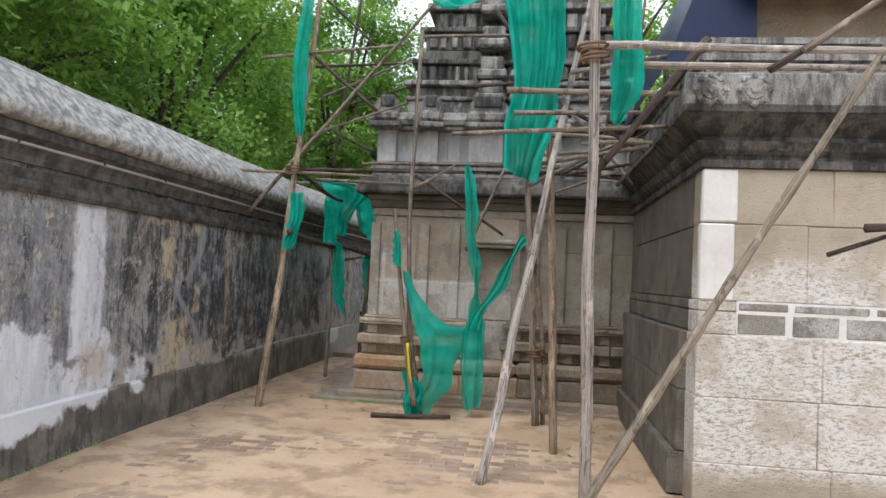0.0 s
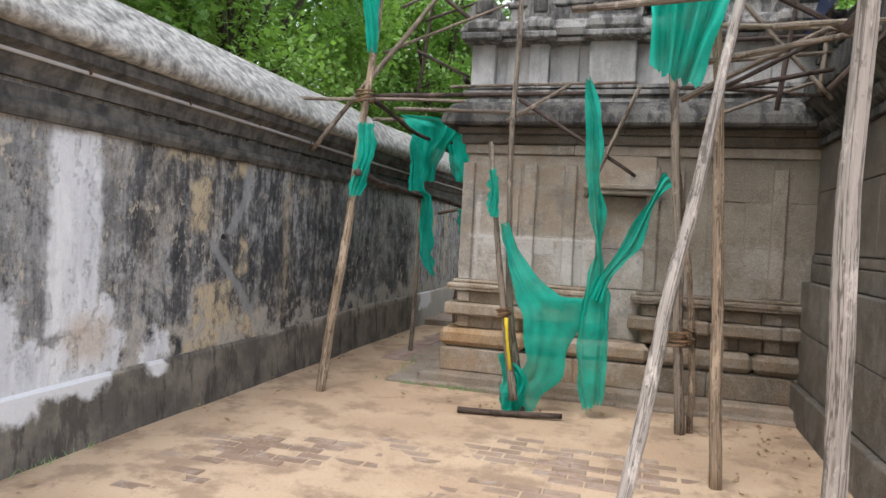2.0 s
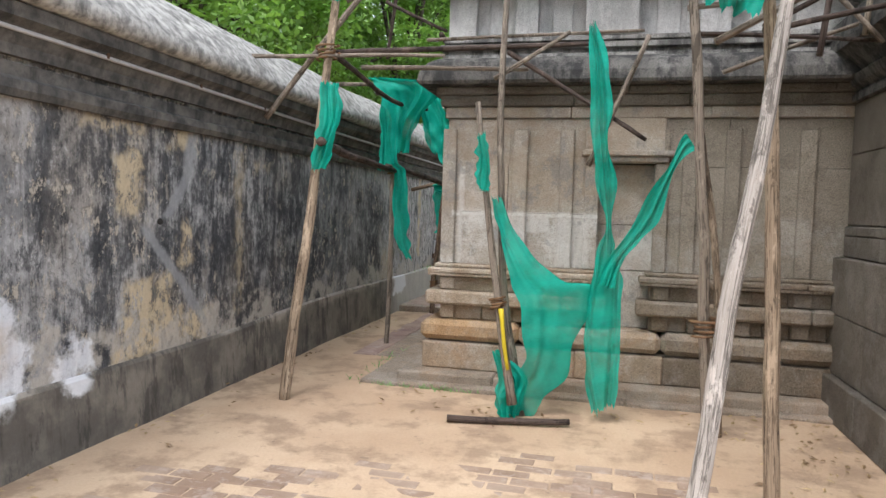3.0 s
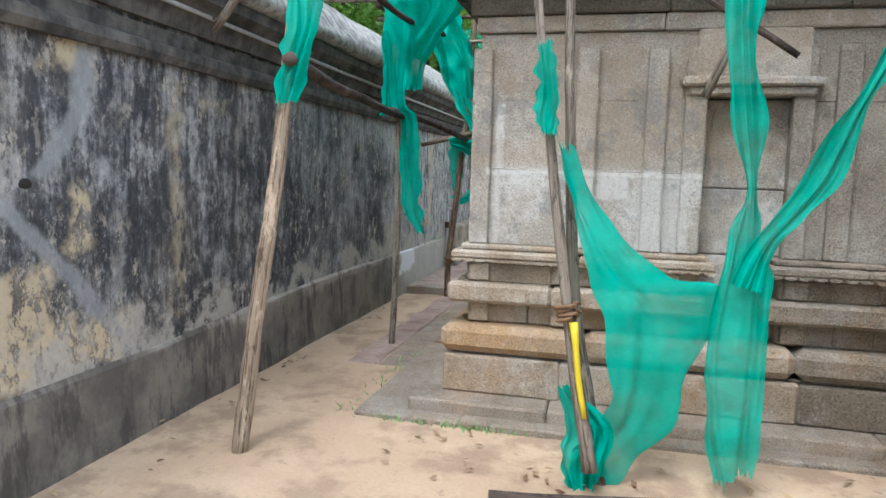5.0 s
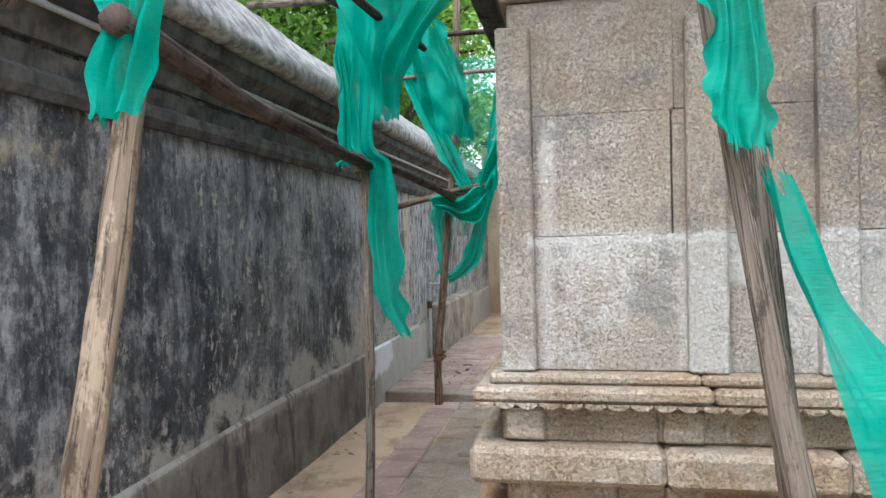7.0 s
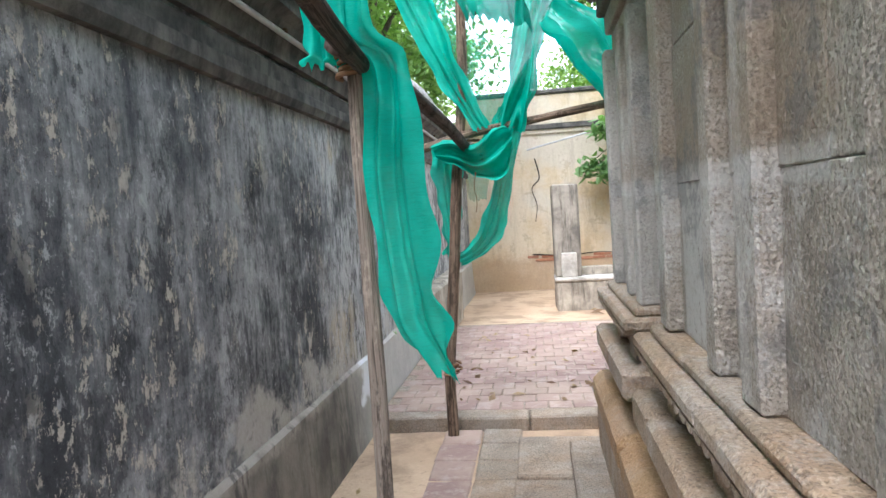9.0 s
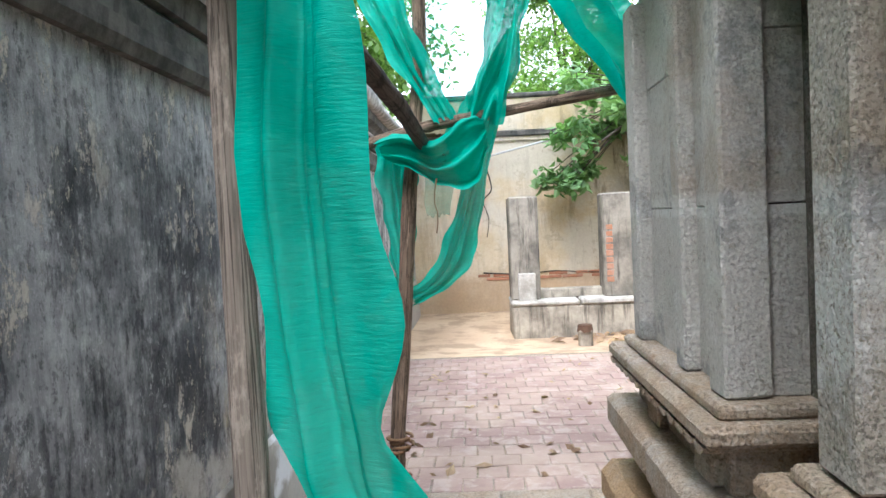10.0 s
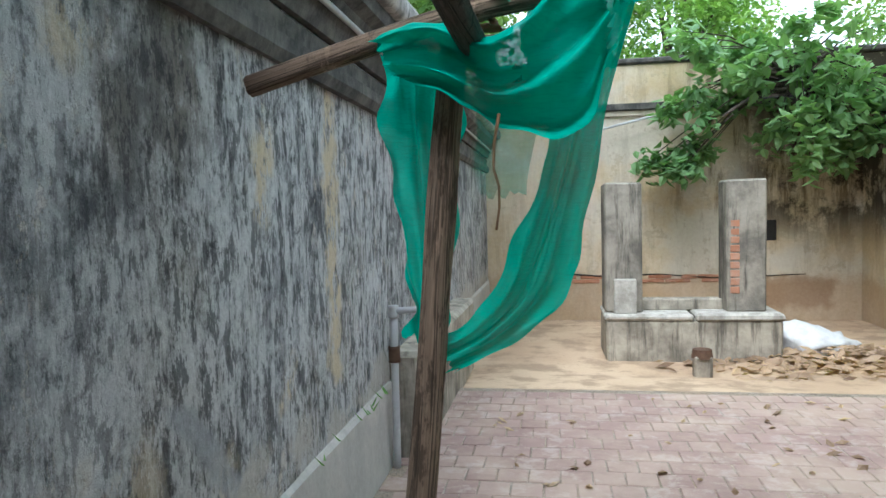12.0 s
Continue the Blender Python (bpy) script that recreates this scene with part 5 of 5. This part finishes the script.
cloth([((-3.6, 13.3, 3.2), (-2.4, 13.5, 3.2)), ((-3.42, 13.28, 2.7), (-2.55, 13.4, 2.66)), ((-3.2, 13.27, 2.3), (-2.68, 13.3, 2.3)), ((-3.02, 13.26, 2.0), (-2.8, 13.28, 2.02))], 1.5, 0.03, "sheer green net stretched like a funnel overhead", 36, 40, seed=9, material=SHEERNET)
cloth([((-3.62, 13.26, 3.2), (-3.38, 13.26, 3.2)), ((-3.43, 13.25, 2.7), (-3.2, 13.25, 2.68)), ((-3.22, 13.24, 2.28), (-3.05, 13.24, 2.3)), ((-3.02, 13.23, 1.98), (-2.93, 13.23, 2.0))], 2.2, 0.025, "gathered edge of the green funnel net", seed=21)
cloth([((-2.62, 13.3, 3.2), (-2.36, 13.3, 3.2)), ((-2.74, 13.28, 2.66), (-2.54, 13.28, 2.64)), ((-2.8, 13.26, 2.3), (-2.63, 13.26, 2.25)), ((-2.88, 13.24, 2.0), (-2.72, 13.24, 1.95))], 2.2, 0.03, "gathered edge of the green funnel net", seed=22)
cloth([((-3.31, 13.20, 1.90), (-3.27, 13.20, 1.82)), ((-3.19, 13.20, 1.95), (-3.14, 13.20, 1.76)), ((-3.04, 13.20, 1.90), (-3.02, 13.20, 1.69)), ((-2.89, 13.20, 1.99), (-2.86, 13.20, 1.68)), ((-2.80, 13.20, 1.99), (-2.79, 13.20, 1.85))], 2, 0.04, "green net wound round post and cross pole", seed=10)
cloth([((-3.34, 13.35, 1.91), (-3.14, 13.35, 1.90)), ((-3.32, 13.35, 1.66), (-3.15, 13.35, 1.65)), ((-3.28, 13.35, 1.36), (-3.17, 13.35, 1.35)), ((-3.28, 13.35, 1.20), (-3.18, 13.35, 1.19))], 2.5, 0.025, "fold of green net falling beside the post", seed=11)
cloth([((-2.99, 13.32, 1.95), (-2.62, 13.32, 2.49)), ((-2.96, 13.32, 1.79), (-2.67, 13.32, 2.19)), ((-2.93, 13.32, 1.66), (-2.79, 13.32, 1.75)), ((-2.99, 13.32, 1.48), (-2.85, 13.32, 1.47)), ((-3.07, 13.32, 1.32), (-2.89, 13.32, 1.31)), ((-3.16, 13.32, 1.22), (-3.02, 13.32, 1.19)), ((-3.20, 13.32, 1.19), (-3.17, 13.32, 1.12))], 2.2, 0.03, "looped green net swinging back to the post", 26, 50, seed=12)
cloth([((-2.58, 13.10, 2.56), (-2.48, 13.40, 2.82)), ((-2.41, 13.10, 2.35), (-2.23, 13.40, 2.65)), ((-2.25, 13.10, 2.11), (-2.07, 13.40, 2.48)), ((-2.10, 13.10, 1.88), (-1.79, 13.40, 2.28)), ((-1.94, 13.10, 1.81), (-1.50, 13.40, 2.16))], 2.2, 0.06, "green net sagging between cross pole and shrine", 26, 40, seed=13)
cloth([((-0.59, 6.80, 4.45), (0.02, 6.80, 4.54)), ((-0.47, 6.80, 3.92), (0.05, 6.80, 3.92)), ((-0.39, 6.80, 3.35), (0.03, 6.80, 3.35)), ((-0.46, 6.80, 2.93), (-0.04, 6.80, 2.89)), ((-0.44, 6.80, 2.57), (-0.17, 6.80, 2.45))], 3, 0.07, "large dark green net hanging from the high scaffold", 30, 40, seed=14)
cloth([((0.29, 4.90, 3.57), (0.45, 4.90, 3.56)), ((0.28, 4.90, 3.21), (0.46, 4.90, 3.21)), ((0.28, 4.90, 2.89), (0.48, 4.90, 2.82)), ((0.28, 4.90, 2.67), (0.42, 4.90, 2.69)), ((0.30, 4.90, 2.56), (0.34, 4.90, 2.56))], 2.5, 0.03, "green net draped over the scaffold beside the hall", seed=15)
cloth([((-3.10, 8.85, 5.27), (-2.98, 8.85, 5.27)), ((-3.21, 8.85, 4.55), (-3.03, 8.85, 4.55)), ((-3.23, 8.85, 3.90), (-3.05, 8.85, 3.90)), ((-3.14, 8.85, 3.26), (-3.03, 8.85, 3.26))], 2, 0.02, "narrow green net running up the pole", seed=16)
cloth([((-1.61, 8.60, 5.00), (-0.92, 8.60, 5.27)), ((-1.29, 8.60, 4.76), (-0.77, 8.60, 4.93)), ((-0.90, 8.60, 4.86), (-0.38, 8.60, 5.06))], 2, 0.04, "green net caught on the upper scaffold", seed=17)
cloth([((-3.31, 10.30, 2.90), (-3.16, 10.30, 2.90)), ((-3.15, 10.30, 2.74), (-2.53, 10.30, 2.81)), ((-3.03, 10.30, 2.43), (-2.77, 10.30, 2.44)), ((-3.00, 10.30, 2.12), (-2.85, 10.30, 2.12))], 2.5, 0.05, "bundle of green net on the scaffold", seed=18)
cloth([((-3.07, 11.50, 2.95), (-2.84, 11.50, 2.95)), ((-3.04, 11.50, 2.59), (-2.71, 11.50, 2.59)), ((-2.91, 11.50, 2.23), (-2.65, 11.50, 2.17))], 2.5, 0.05, "green net hanging behind the scaffold", seed=19)


cord = part("cord", tube([(-3.03, 13.16, 1.72), (-3.045, 13.15, 1.62), (-3.03, 13.15, 1.55), (-3.04, 13.15, 1.47)], 0.004, 0.003, 6, 0.4, 5), ROPE, None, smooth=True)
tagged(cord, "frayed dark cord dangling from the knotted net", "cord")
cloth([((-3.1, 13.24, 1.82), (-2.94, 13.24, 1.84)), ((-3.1, 13.3, 1.66), (-2.96, 13.3, 1.67)), ((-3.09, 13.32, 1.55), (-2.98, 13.32, 1.55))], 1.0, 0.008, "small loose flap of sheer green net", 12, 12, seed=23, material=SHEERNET)
for y, x0, x1, z0, z1, r in ((8.6, -0.3, 1.0, 3.02, 3.12, 0.028), (8.7, -0.2, 1.0, 2.86, 2.78, 0.025), (8.0, 0.1, 1.0, 2.72, 3.2, 0.026), (7.8, -0.15, 0.95, 3.12, 3.06, 0.03), (8.4, 0.2, 0.9, 3.5, 2.7, 0.028), (9.0, -0.4, 1.0, 3.32, 3.36, 0.026), (8.9, 0.0, 1.05, 2.62, 3.0, 0.024), (7.0, 0.25, 1.0, 2.86, 2.88, 0.028), (8.2, -0.9, 0.9, 3.72, 3.86, 0.03), (8.3, 0.5, 0.75, 2.6, 4.6, 0.03), (8.6, 0.85, 1.0, 2.8, 4.9, 0.028)):
    pole([(x0, y, z0), ((x0 + x1) / 2, y + 0.06, (z0 + z1) / 2 + 0.02), (x1, y, z1)], r, r * 0.8, random.choice((WOOD, DARKWOOD, BAMBOO)), "weathered wooden pole of the crowded upper scaffold")


# ---- trees ----
def leaf_mesh(centres, size, spread, per, broad=False):
    """Leaves round the given clump centres, as one mesh."""
    verts, faces = [], []
    for c, r in centres:
        for _ in range(per):
            d = Vector((random.gauss(0, 1), random.gauss(0, 1), random.gauss(0, 0.75)))
            p = c + d.normalized() * r * random.random() ** 0.45
            way = Vector((random.gauss(0, 1), random.gauss(0, 1), random.gauss(-0.5, 0.6))).normalized()
            side = way.cross(Vector((random.gauss(0, 0.4), random.gauss(0, 0.4), 1))).normalized()
            s = size * random.uniform(0.6, 1.3)
            k = len(verts)
            if broad:
                up = side.cross(way) * s * 0.12
                verts += [p, p + way * s * 0.25 + side * s * 0.36 - up, p + way * s * 0.62 + side * s * 0.27 - up, p + way * s * 1.15, p + way * s * 0.62 - side * s * 0.27 - up, p + way * s * 0.25 - side * s * 0.36 - up]
                faces += [(k, k + 1, k + 2, k + 3), (k, k + 3, k + 4, k + 5)]
            else:
                verts += [p, p + way * s * 0.5 + side * s * spread, p + way * s, p + way * s * 0.5 - side * s * spread]
                faces += [(k, k + 1, k + 2, k + 3)]
    me = bpy.data.meshes.new("crown")
    me.from_pydata([tuple(v) for v in verts], [], faces)
    return me


def tree(x, y, height, width, label, leaf=0.12, per=480, clumps=80, material=LEAF, base=0.35):
    t = thing("tree", (x, y, 0), label, "tree", "trees beyond the wall")
    trunk = tube([(x, y, -0.1), (x + random.uniform(-0.3, 0.3), y, height * 0.3), (x + random.uniform(-0.5, 0.5), y, height * 0.75)], 0.22, 0.07, 9, 0.2, x)
    centres = []
    for k in range(clumps):
        a, h = random.uniform(0, 2 * math.pi), random.uniform(base, 1.0)
        rr = width * math.sqrt(max(0.05, 1 - ((h - 0.62) / 0.46) ** 2)) * random.uniform(0.3, 1.0)
        centres.append((Vector((x + math.cos(a) * rr, y + math.sin(a) * rr, h * height)), random.uniform(0.45, 0.95)))
    for c, r in centres[:16]:
        tube([(x, y, height * random.uniform(0.2, 0.4)), tuple((Vector((x, y, height * 0.45)) + c) / 2), tuple(c)], 0.07, 0.02, 6, 0.2, r * 9, bm=trunk)
    part("trunk", trunk, BARK, t, smooth=True)
    me = leaf_mesh(centres, leaf, 0.3, per)
    me.materials.append(material)
    part("crown", me, material, t)
    return t


for x, y, h, w in ((-7.2, 8.0, 7.5, 2.6), (-7.0, 12.5, 8.0, 2.8), (-7.5, 17.5, 8.5, 3.0), (-10.5, 10.0, 10.0, 3.4), (-11.0, 16.0, 11.0, 3.8), (-8.0, 23.0, 9.5, 3.4), (-6.5, 4.0, 7.0, 2.3), (-7.0, 27.5, 9.0, 3.0), (-13.0, 22.0, 12.0, 4.2), (-5.7, 19.5, 9.5, 2.6)):
    tree(x, y, h, w, "leafy green tree with feathery foliage beyond the compound wall")
# the last tree is an added helper: its crown dims daylight on the yard
for x, y, h, w in ((-0.5, 26.6, 8.0, 1.9), (5.0, 26.0, 9.0, 3.2), (2.9, 17.6, 9.5, 3.7)):
    tree(x, y, h, w, "tall green tree behind the yard walls, the nearest added to shade the yard")

# peepal growing out of the far wall
peepal = thing("wall_tree", (0.2, 21.6, 2.6), "broad-leaved young fig growing over the far wall", "tree")
bm = tube([(0.3, 21.75, 3.3), (0.1, 21.4, 3.0), (-0.4, 20.9, 2.9), (-0.9, 20.6, 2.6)], 0.06, 0.015, 7, 0.2, 4)
hang = []
for k in range(86):
    if k < 46:
        c = Vector((random.uniform(-1.6, 1.3), random.uniform(20.4, 21.4), random.uniform(2.75, 3.8)))
    elif k < 60:
        c = Vector((random.uniform(-1.75, -0.85), random.uniform(20.7, 21.4), random.uniform(2.0, 2.9)))
    else:
        c = Vector((random.uniform(-0.2, 0.95), random.uniform(20.4, 21.3), random.uniform(1.95, 2.9)))
    hang.append((c, random.uniform(0.14, 0.27)))
    tube([(0.2, 21.5, 3.1), tuple((Vector((0.2, 21.4, 3.5)) + c) / 2), tuple(c)], 0.016, 0.006, 5, 0.2, k, steps=6, bm=bm)
part("branch", bm, BARK, peepal, smooth=True)
me = leaf_mesh(hang, 0.15, 0.3, 34, True)
me.materials.append(BIGLEAF)
part("foliage", me, BIGLEAF, peepal)

# ---- small things of the far yard ----
part("cable", tube([(-2.75, 21.6, 2.5), (-2.0, 21.55, 2.66), (-1.0, 21.6, 2.9)], 0.018, 0.018, 7, 0.1, 3), PIPE, north)
for line in (((-2.62, 21.69, 2.35), (-2.56, 21.69, 2.0), (-2.7, 21.69, 1.8), (-2.62, 21.69, 1.5), (-2.66, 21.69, 1.2)), ((-2.75, 21.69, 0.6), (-2.1, 21.69, 0.55), (-1.6, 21.69, 0.58), (-0.7, 21.69, 0.54), (0.4, 21.69, 0.57))):
    part("crack", tube(line, 0.012, 0.006, 5, 0.5, line[0][0], steps=24), DARKHOLE, north)
# niche as a flat dark block: the shade of the recess is painted
niche = part("lamp_niche", box((-0.16, 21.69, 1.02), (0.04, 21.75, 1.32), 0.02), DARKHOLE, north, "small lamp niche, its shaded inside painted dark")
for k in range(26):
    x = -3.0 + random.random() * 2.4
    part("brick", box((x, 21.685, 0.47 + 0.058 * (k % 2)), (x + 0.2, 21.72, 0.518 + 0.058 * (k % 2)), 0.008, 0.006), REDBRICK, north)
for k in range(9):
    part("brick", box((-1.17, 19.096, 0.62 + k * 0.085), (-1.08, 19.11, 0.69 + k * 0.085), 0.006, 0.003), REDBRICK, bench)
tap = thing("water_tap", (-3.82, 15.44, 0.05), "grey plastic standpipe and tap beside the wall", "tap")
part("riser", tube([(-3.82, 15.44, 0.02), (-3.82, 15.44, 0.97)], 0.022, 0.022, 8, 0.03, 2), PIPE, tap, smooth=True)
part("spout", tube([(-3.82, 15.44, 0.97), (-3.66, 15.44, 0.975)], 0.02, 0.02, 8, 0.03, 3), PIPE, tap, smooth=True)
part("valve", tube([(-3.82, 15.44, 0.68), (-3.82, 15.44, 0.77)], 0.034, 0.034, 8, 0.05, 4), IRON, tap, smooth=True)
part("elbow", tube([(-3.82, 15.44, 0.93), (-3.82, 15.44, 1.0)], 0.03, 0.03, 8, 0.03, 5), PIPE, tap, smooth=True)
ramp = tagged(part("kerb_block", box((-3.9, 15.58, 0.0), (-3.7, 18.2, 0.7), 0.03, 0.01), BENCH, None), "low rendered kerb against the compound wall", "kerb", kind="structure")
stub = thing("pipe_stub", (-1.6, 18.3, 0.05), "rusty pipe stub set in a small masonry block", "pipe stub")
part("block", box((-1.68, 18.24, -0.1), (-1.52, 18.4, 0.14), 0.015, 0.005), BENCH, stub)
part("collar", tube([(-1.6, 18.32, 0.12), (-1.6, 18.32, 0.2)], 0.1, 0.085, 12, 0.08, 1), IRON, stub)
bm = bmesh.new()
bmesh.ops.create_icosphere(bm, subdivisions=4, radius=1.0)
for v in bm.verts:
    p = v.co.copy()
    v.co = Vector((p.x * 0.44, p.y * 0.26, p.z * 0.13 * (1.4 - p.x * 0.9))) + p * 0.07 * noise.noise(p * 2.6) + p * 0.04 * noise.noise(p * 7)
    v.co = v.co + Vector((-0.3, 19.4, 0.06))
tagged(part("plastic_sack", bm, WHITEBAG, None, smooth=True), "crumpled white plastic sack beside the platform", "sack")


def litter(name, n, place, size, label):
    verts, faces = [], []
    for _ in range(n):
        x, y, z = place()
        a, s = random.uniform(0, 6.28), size * random.uniform(0.5, 1.3)
        u, w = Vector((math.cos(a), math.sin(a), random.uniform(-0.3, 0.4))) * s, Vector((-math.sin(a), math.cos(a), random.uniform(-0.2, 0.5))) * s * 0.5
        p, k = Vector((x, y, z)), len(verts)
        verts += [p - u, p + w, p + u, p - w, p + Vector((0, 0, s * 0.3))]
        faces += [(k, k + 1, k + 4), (k + 1, k + 2, k + 4), (k + 2, k + 3, k + 4), (k + 3, k, k + 4)]
    me = bpy.data.meshes.new(name)
    me.from_pydata([tuple(v) for v in verts], [], faces)
    me.materials.append(DRYLEAF)
    return tagged(part(name, me, DRYLEAF, None), label, "leaves", kind="stuff")


litter("leaf_heap", 520, lambda: (lambda x, y: (x, y, -0.03 + 0.12 * math.exp(-((x + 0.0) / 0.8) ** 2 - ((y - 19.1) / 0.5) ** 2) * random.random()))(random.gauss(-0.45, 0.6), random.gauss(18.95, 0.35)), 0.08, "heap of dry brown leaves beside the platform")
litter("fallen_leaves", 150, lambda: (random.uniform(-3.4, 0.9), random.uniform(13.8, 17.0), 0.09), 0.045, "scattered dry leaves on the pavers")
litter("yard_litter", 260, lambda: random.choice(((random.gauss(-3.7, 0.12), random.uniform(4, 12.5), 0.02), (random.uniform(-2.5, 0.9), random.gauss(8.7, 0.35), 0.02), (random.gauss(0.55, 0.25), random.uniform(6.2, 9.0), 0.02))), 0.028, "dry leaf litter strewn along the walls")

blue = box((1.5, 6.12, 3.9), (6.3, 6.16, 4.02), 0.004)
for outline in (((0.86, 6.3, 3.4), (1.55, 6.3, 3.4), (1.55, 6.36, 4.75), (1.34, 6.36, 4.75)), ((0.86, 6.3, 3.4), (1.34, 6.36, 4.75), (1.3, 10.5, 4.75), (0.84, 10.5, 3.4)), ((1.34, 6.12, 4.02), (6.3, 6.12, 4.02), (6.3, 10.6, 4.8), (1.34, 10.6, 4.8))):
    low = [blue.verts.new(p) for p in outline]
    top = [blue.verts.new((p[0], p[1] + 0.015, p[2] + 0.012)) for p in outline]
    blue.faces.new(low)
    blue.faces.new(top[::-1])
    for k in range(4):
        blue.faces.new((low[k], top[k], top[(k + 1) % 4], low[(k + 1) % 4]))
bmesh.ops.recalc_face_normals(blue, faces=blue.faces[:])
tagged(part("tarpaulin", blue, BLUE, None), "dark blue tarpaulin awning over the hall roof", "tarpaulin")

# ---- grass tufts at the wall foot ----
verts, faces = [], []
for _ in range(240):
    x, y = random.choice(((-3.82, random.uniform(4.4, 6.2)), (random.uniform(-2.8, -1.8), 9.0), (-3.8, random.uniform(14.2, 15.4)), (random.uniform(-3.0, -2.8), random.uniform(9, 10.5))))
    x, y, a, s, k = x + random.gauss(0, 0.02), y + random.gauss(0, 0.02), random.uniform(0, 6.28), random.uniform(0.02, 0.06), len(verts)
    h = 0.0
    if k % 4 == 0 and y > 14:
        x, h = -3.86 + random.uniform(0, 0.03), 0.535
    verts += [(x, y, h), (x + 0.012, y, h), (x + math.cos(a) * s * 0.8, y + math.sin(a) * s * 0.8, h + s)]
    faces.append((k, k + 1, k + 2))
me = bpy.data.meshes.new("grass")
me.from_pydata(verts, [], faces)
me.materials.append(BIGLEAF)
tagged(part("grass", me, BIGLEAF, None), "small green weeds at the foot of the masonry", "grass", kind="stuff")

# ---- pavers ----
tile = mesh_of("paver", box((-0.083, -0.091, -0.03), (0.083, 0.091, 0.0), 0.006), PAVER)
rest = bmesh.new()
made = 0
for j in range(19):
    for i in range(29):
        x, y = -3.76 + i * 0.17 + (0.085 if j % 2 else 0), 13.7 + j * 0.186
        if x > 1.05:
            continue
        z = 0.082 + random.uniform(-0.003, 0.003)
        if made < 300:
            ob = part("paver", tile, PAVER, yard)
            ob.location, ob.rotation_euler = (x, y, z), (random.gauss(0, 0.012), random.gauss(0, 0.012), random.gauss(0, 0.02))
            made += 1
        else:
            box((x - 0.083, y - 0.091, z - 0.03), (x + 0.083, y + 0.091, z), 0.006, 0.002, bm=rest)
part("pavers", rest, PAVER, yard)["kind"] = "stuff"
old = thing("pavement_yard", (-1.5, 6, 0), "old pavers half buried in the sand of the yard", "pavement", kind="structure")
brick = mesh_of("buried_paver", box((-0.112, -0.052, -0.04), (0.112, 0.052, 0.0), 0.008), OLDPAVER)
made = 0
while made < 300:
    x, y = random.uniform(-3.3, 0.2), random.uniform(3.9, 7.8)
    if noise.noise((x * 0.55, y * 0.8, 5)) < 0.02:
        continue
    gy = round(y / 0.112)
    ob = part("paver", brick, OLDPAVER, old)
    ob.location = ((round(x / 0.232) + (0.5 if gy % 2 else 0)) * 0.232, gy * 0.112, 0.0005 + 0.004 * random.random())
    ob.rotation_euler = (random.gauss(0, 0.01), random.gauss(0, 0.01), random.gauss(0, 0.02))
    made += 1
path = thing("pavement_passage", (-3, 11, 0), "worn stone slabs of the narrow passage", "pavement", kind="structure")
for j in range(11):
    for i in range(2):
        y = 10.15 + j * 0.295
        part("slab", box((-3.35 + i * 0.26, y + 0.005, -0.05), (-3.1 + i * 0.26, y + 0.29, 0.014 + random.uniform(-0.006, 0.006)), 0.01, 0.006), SLAB if i else PAVER, path)
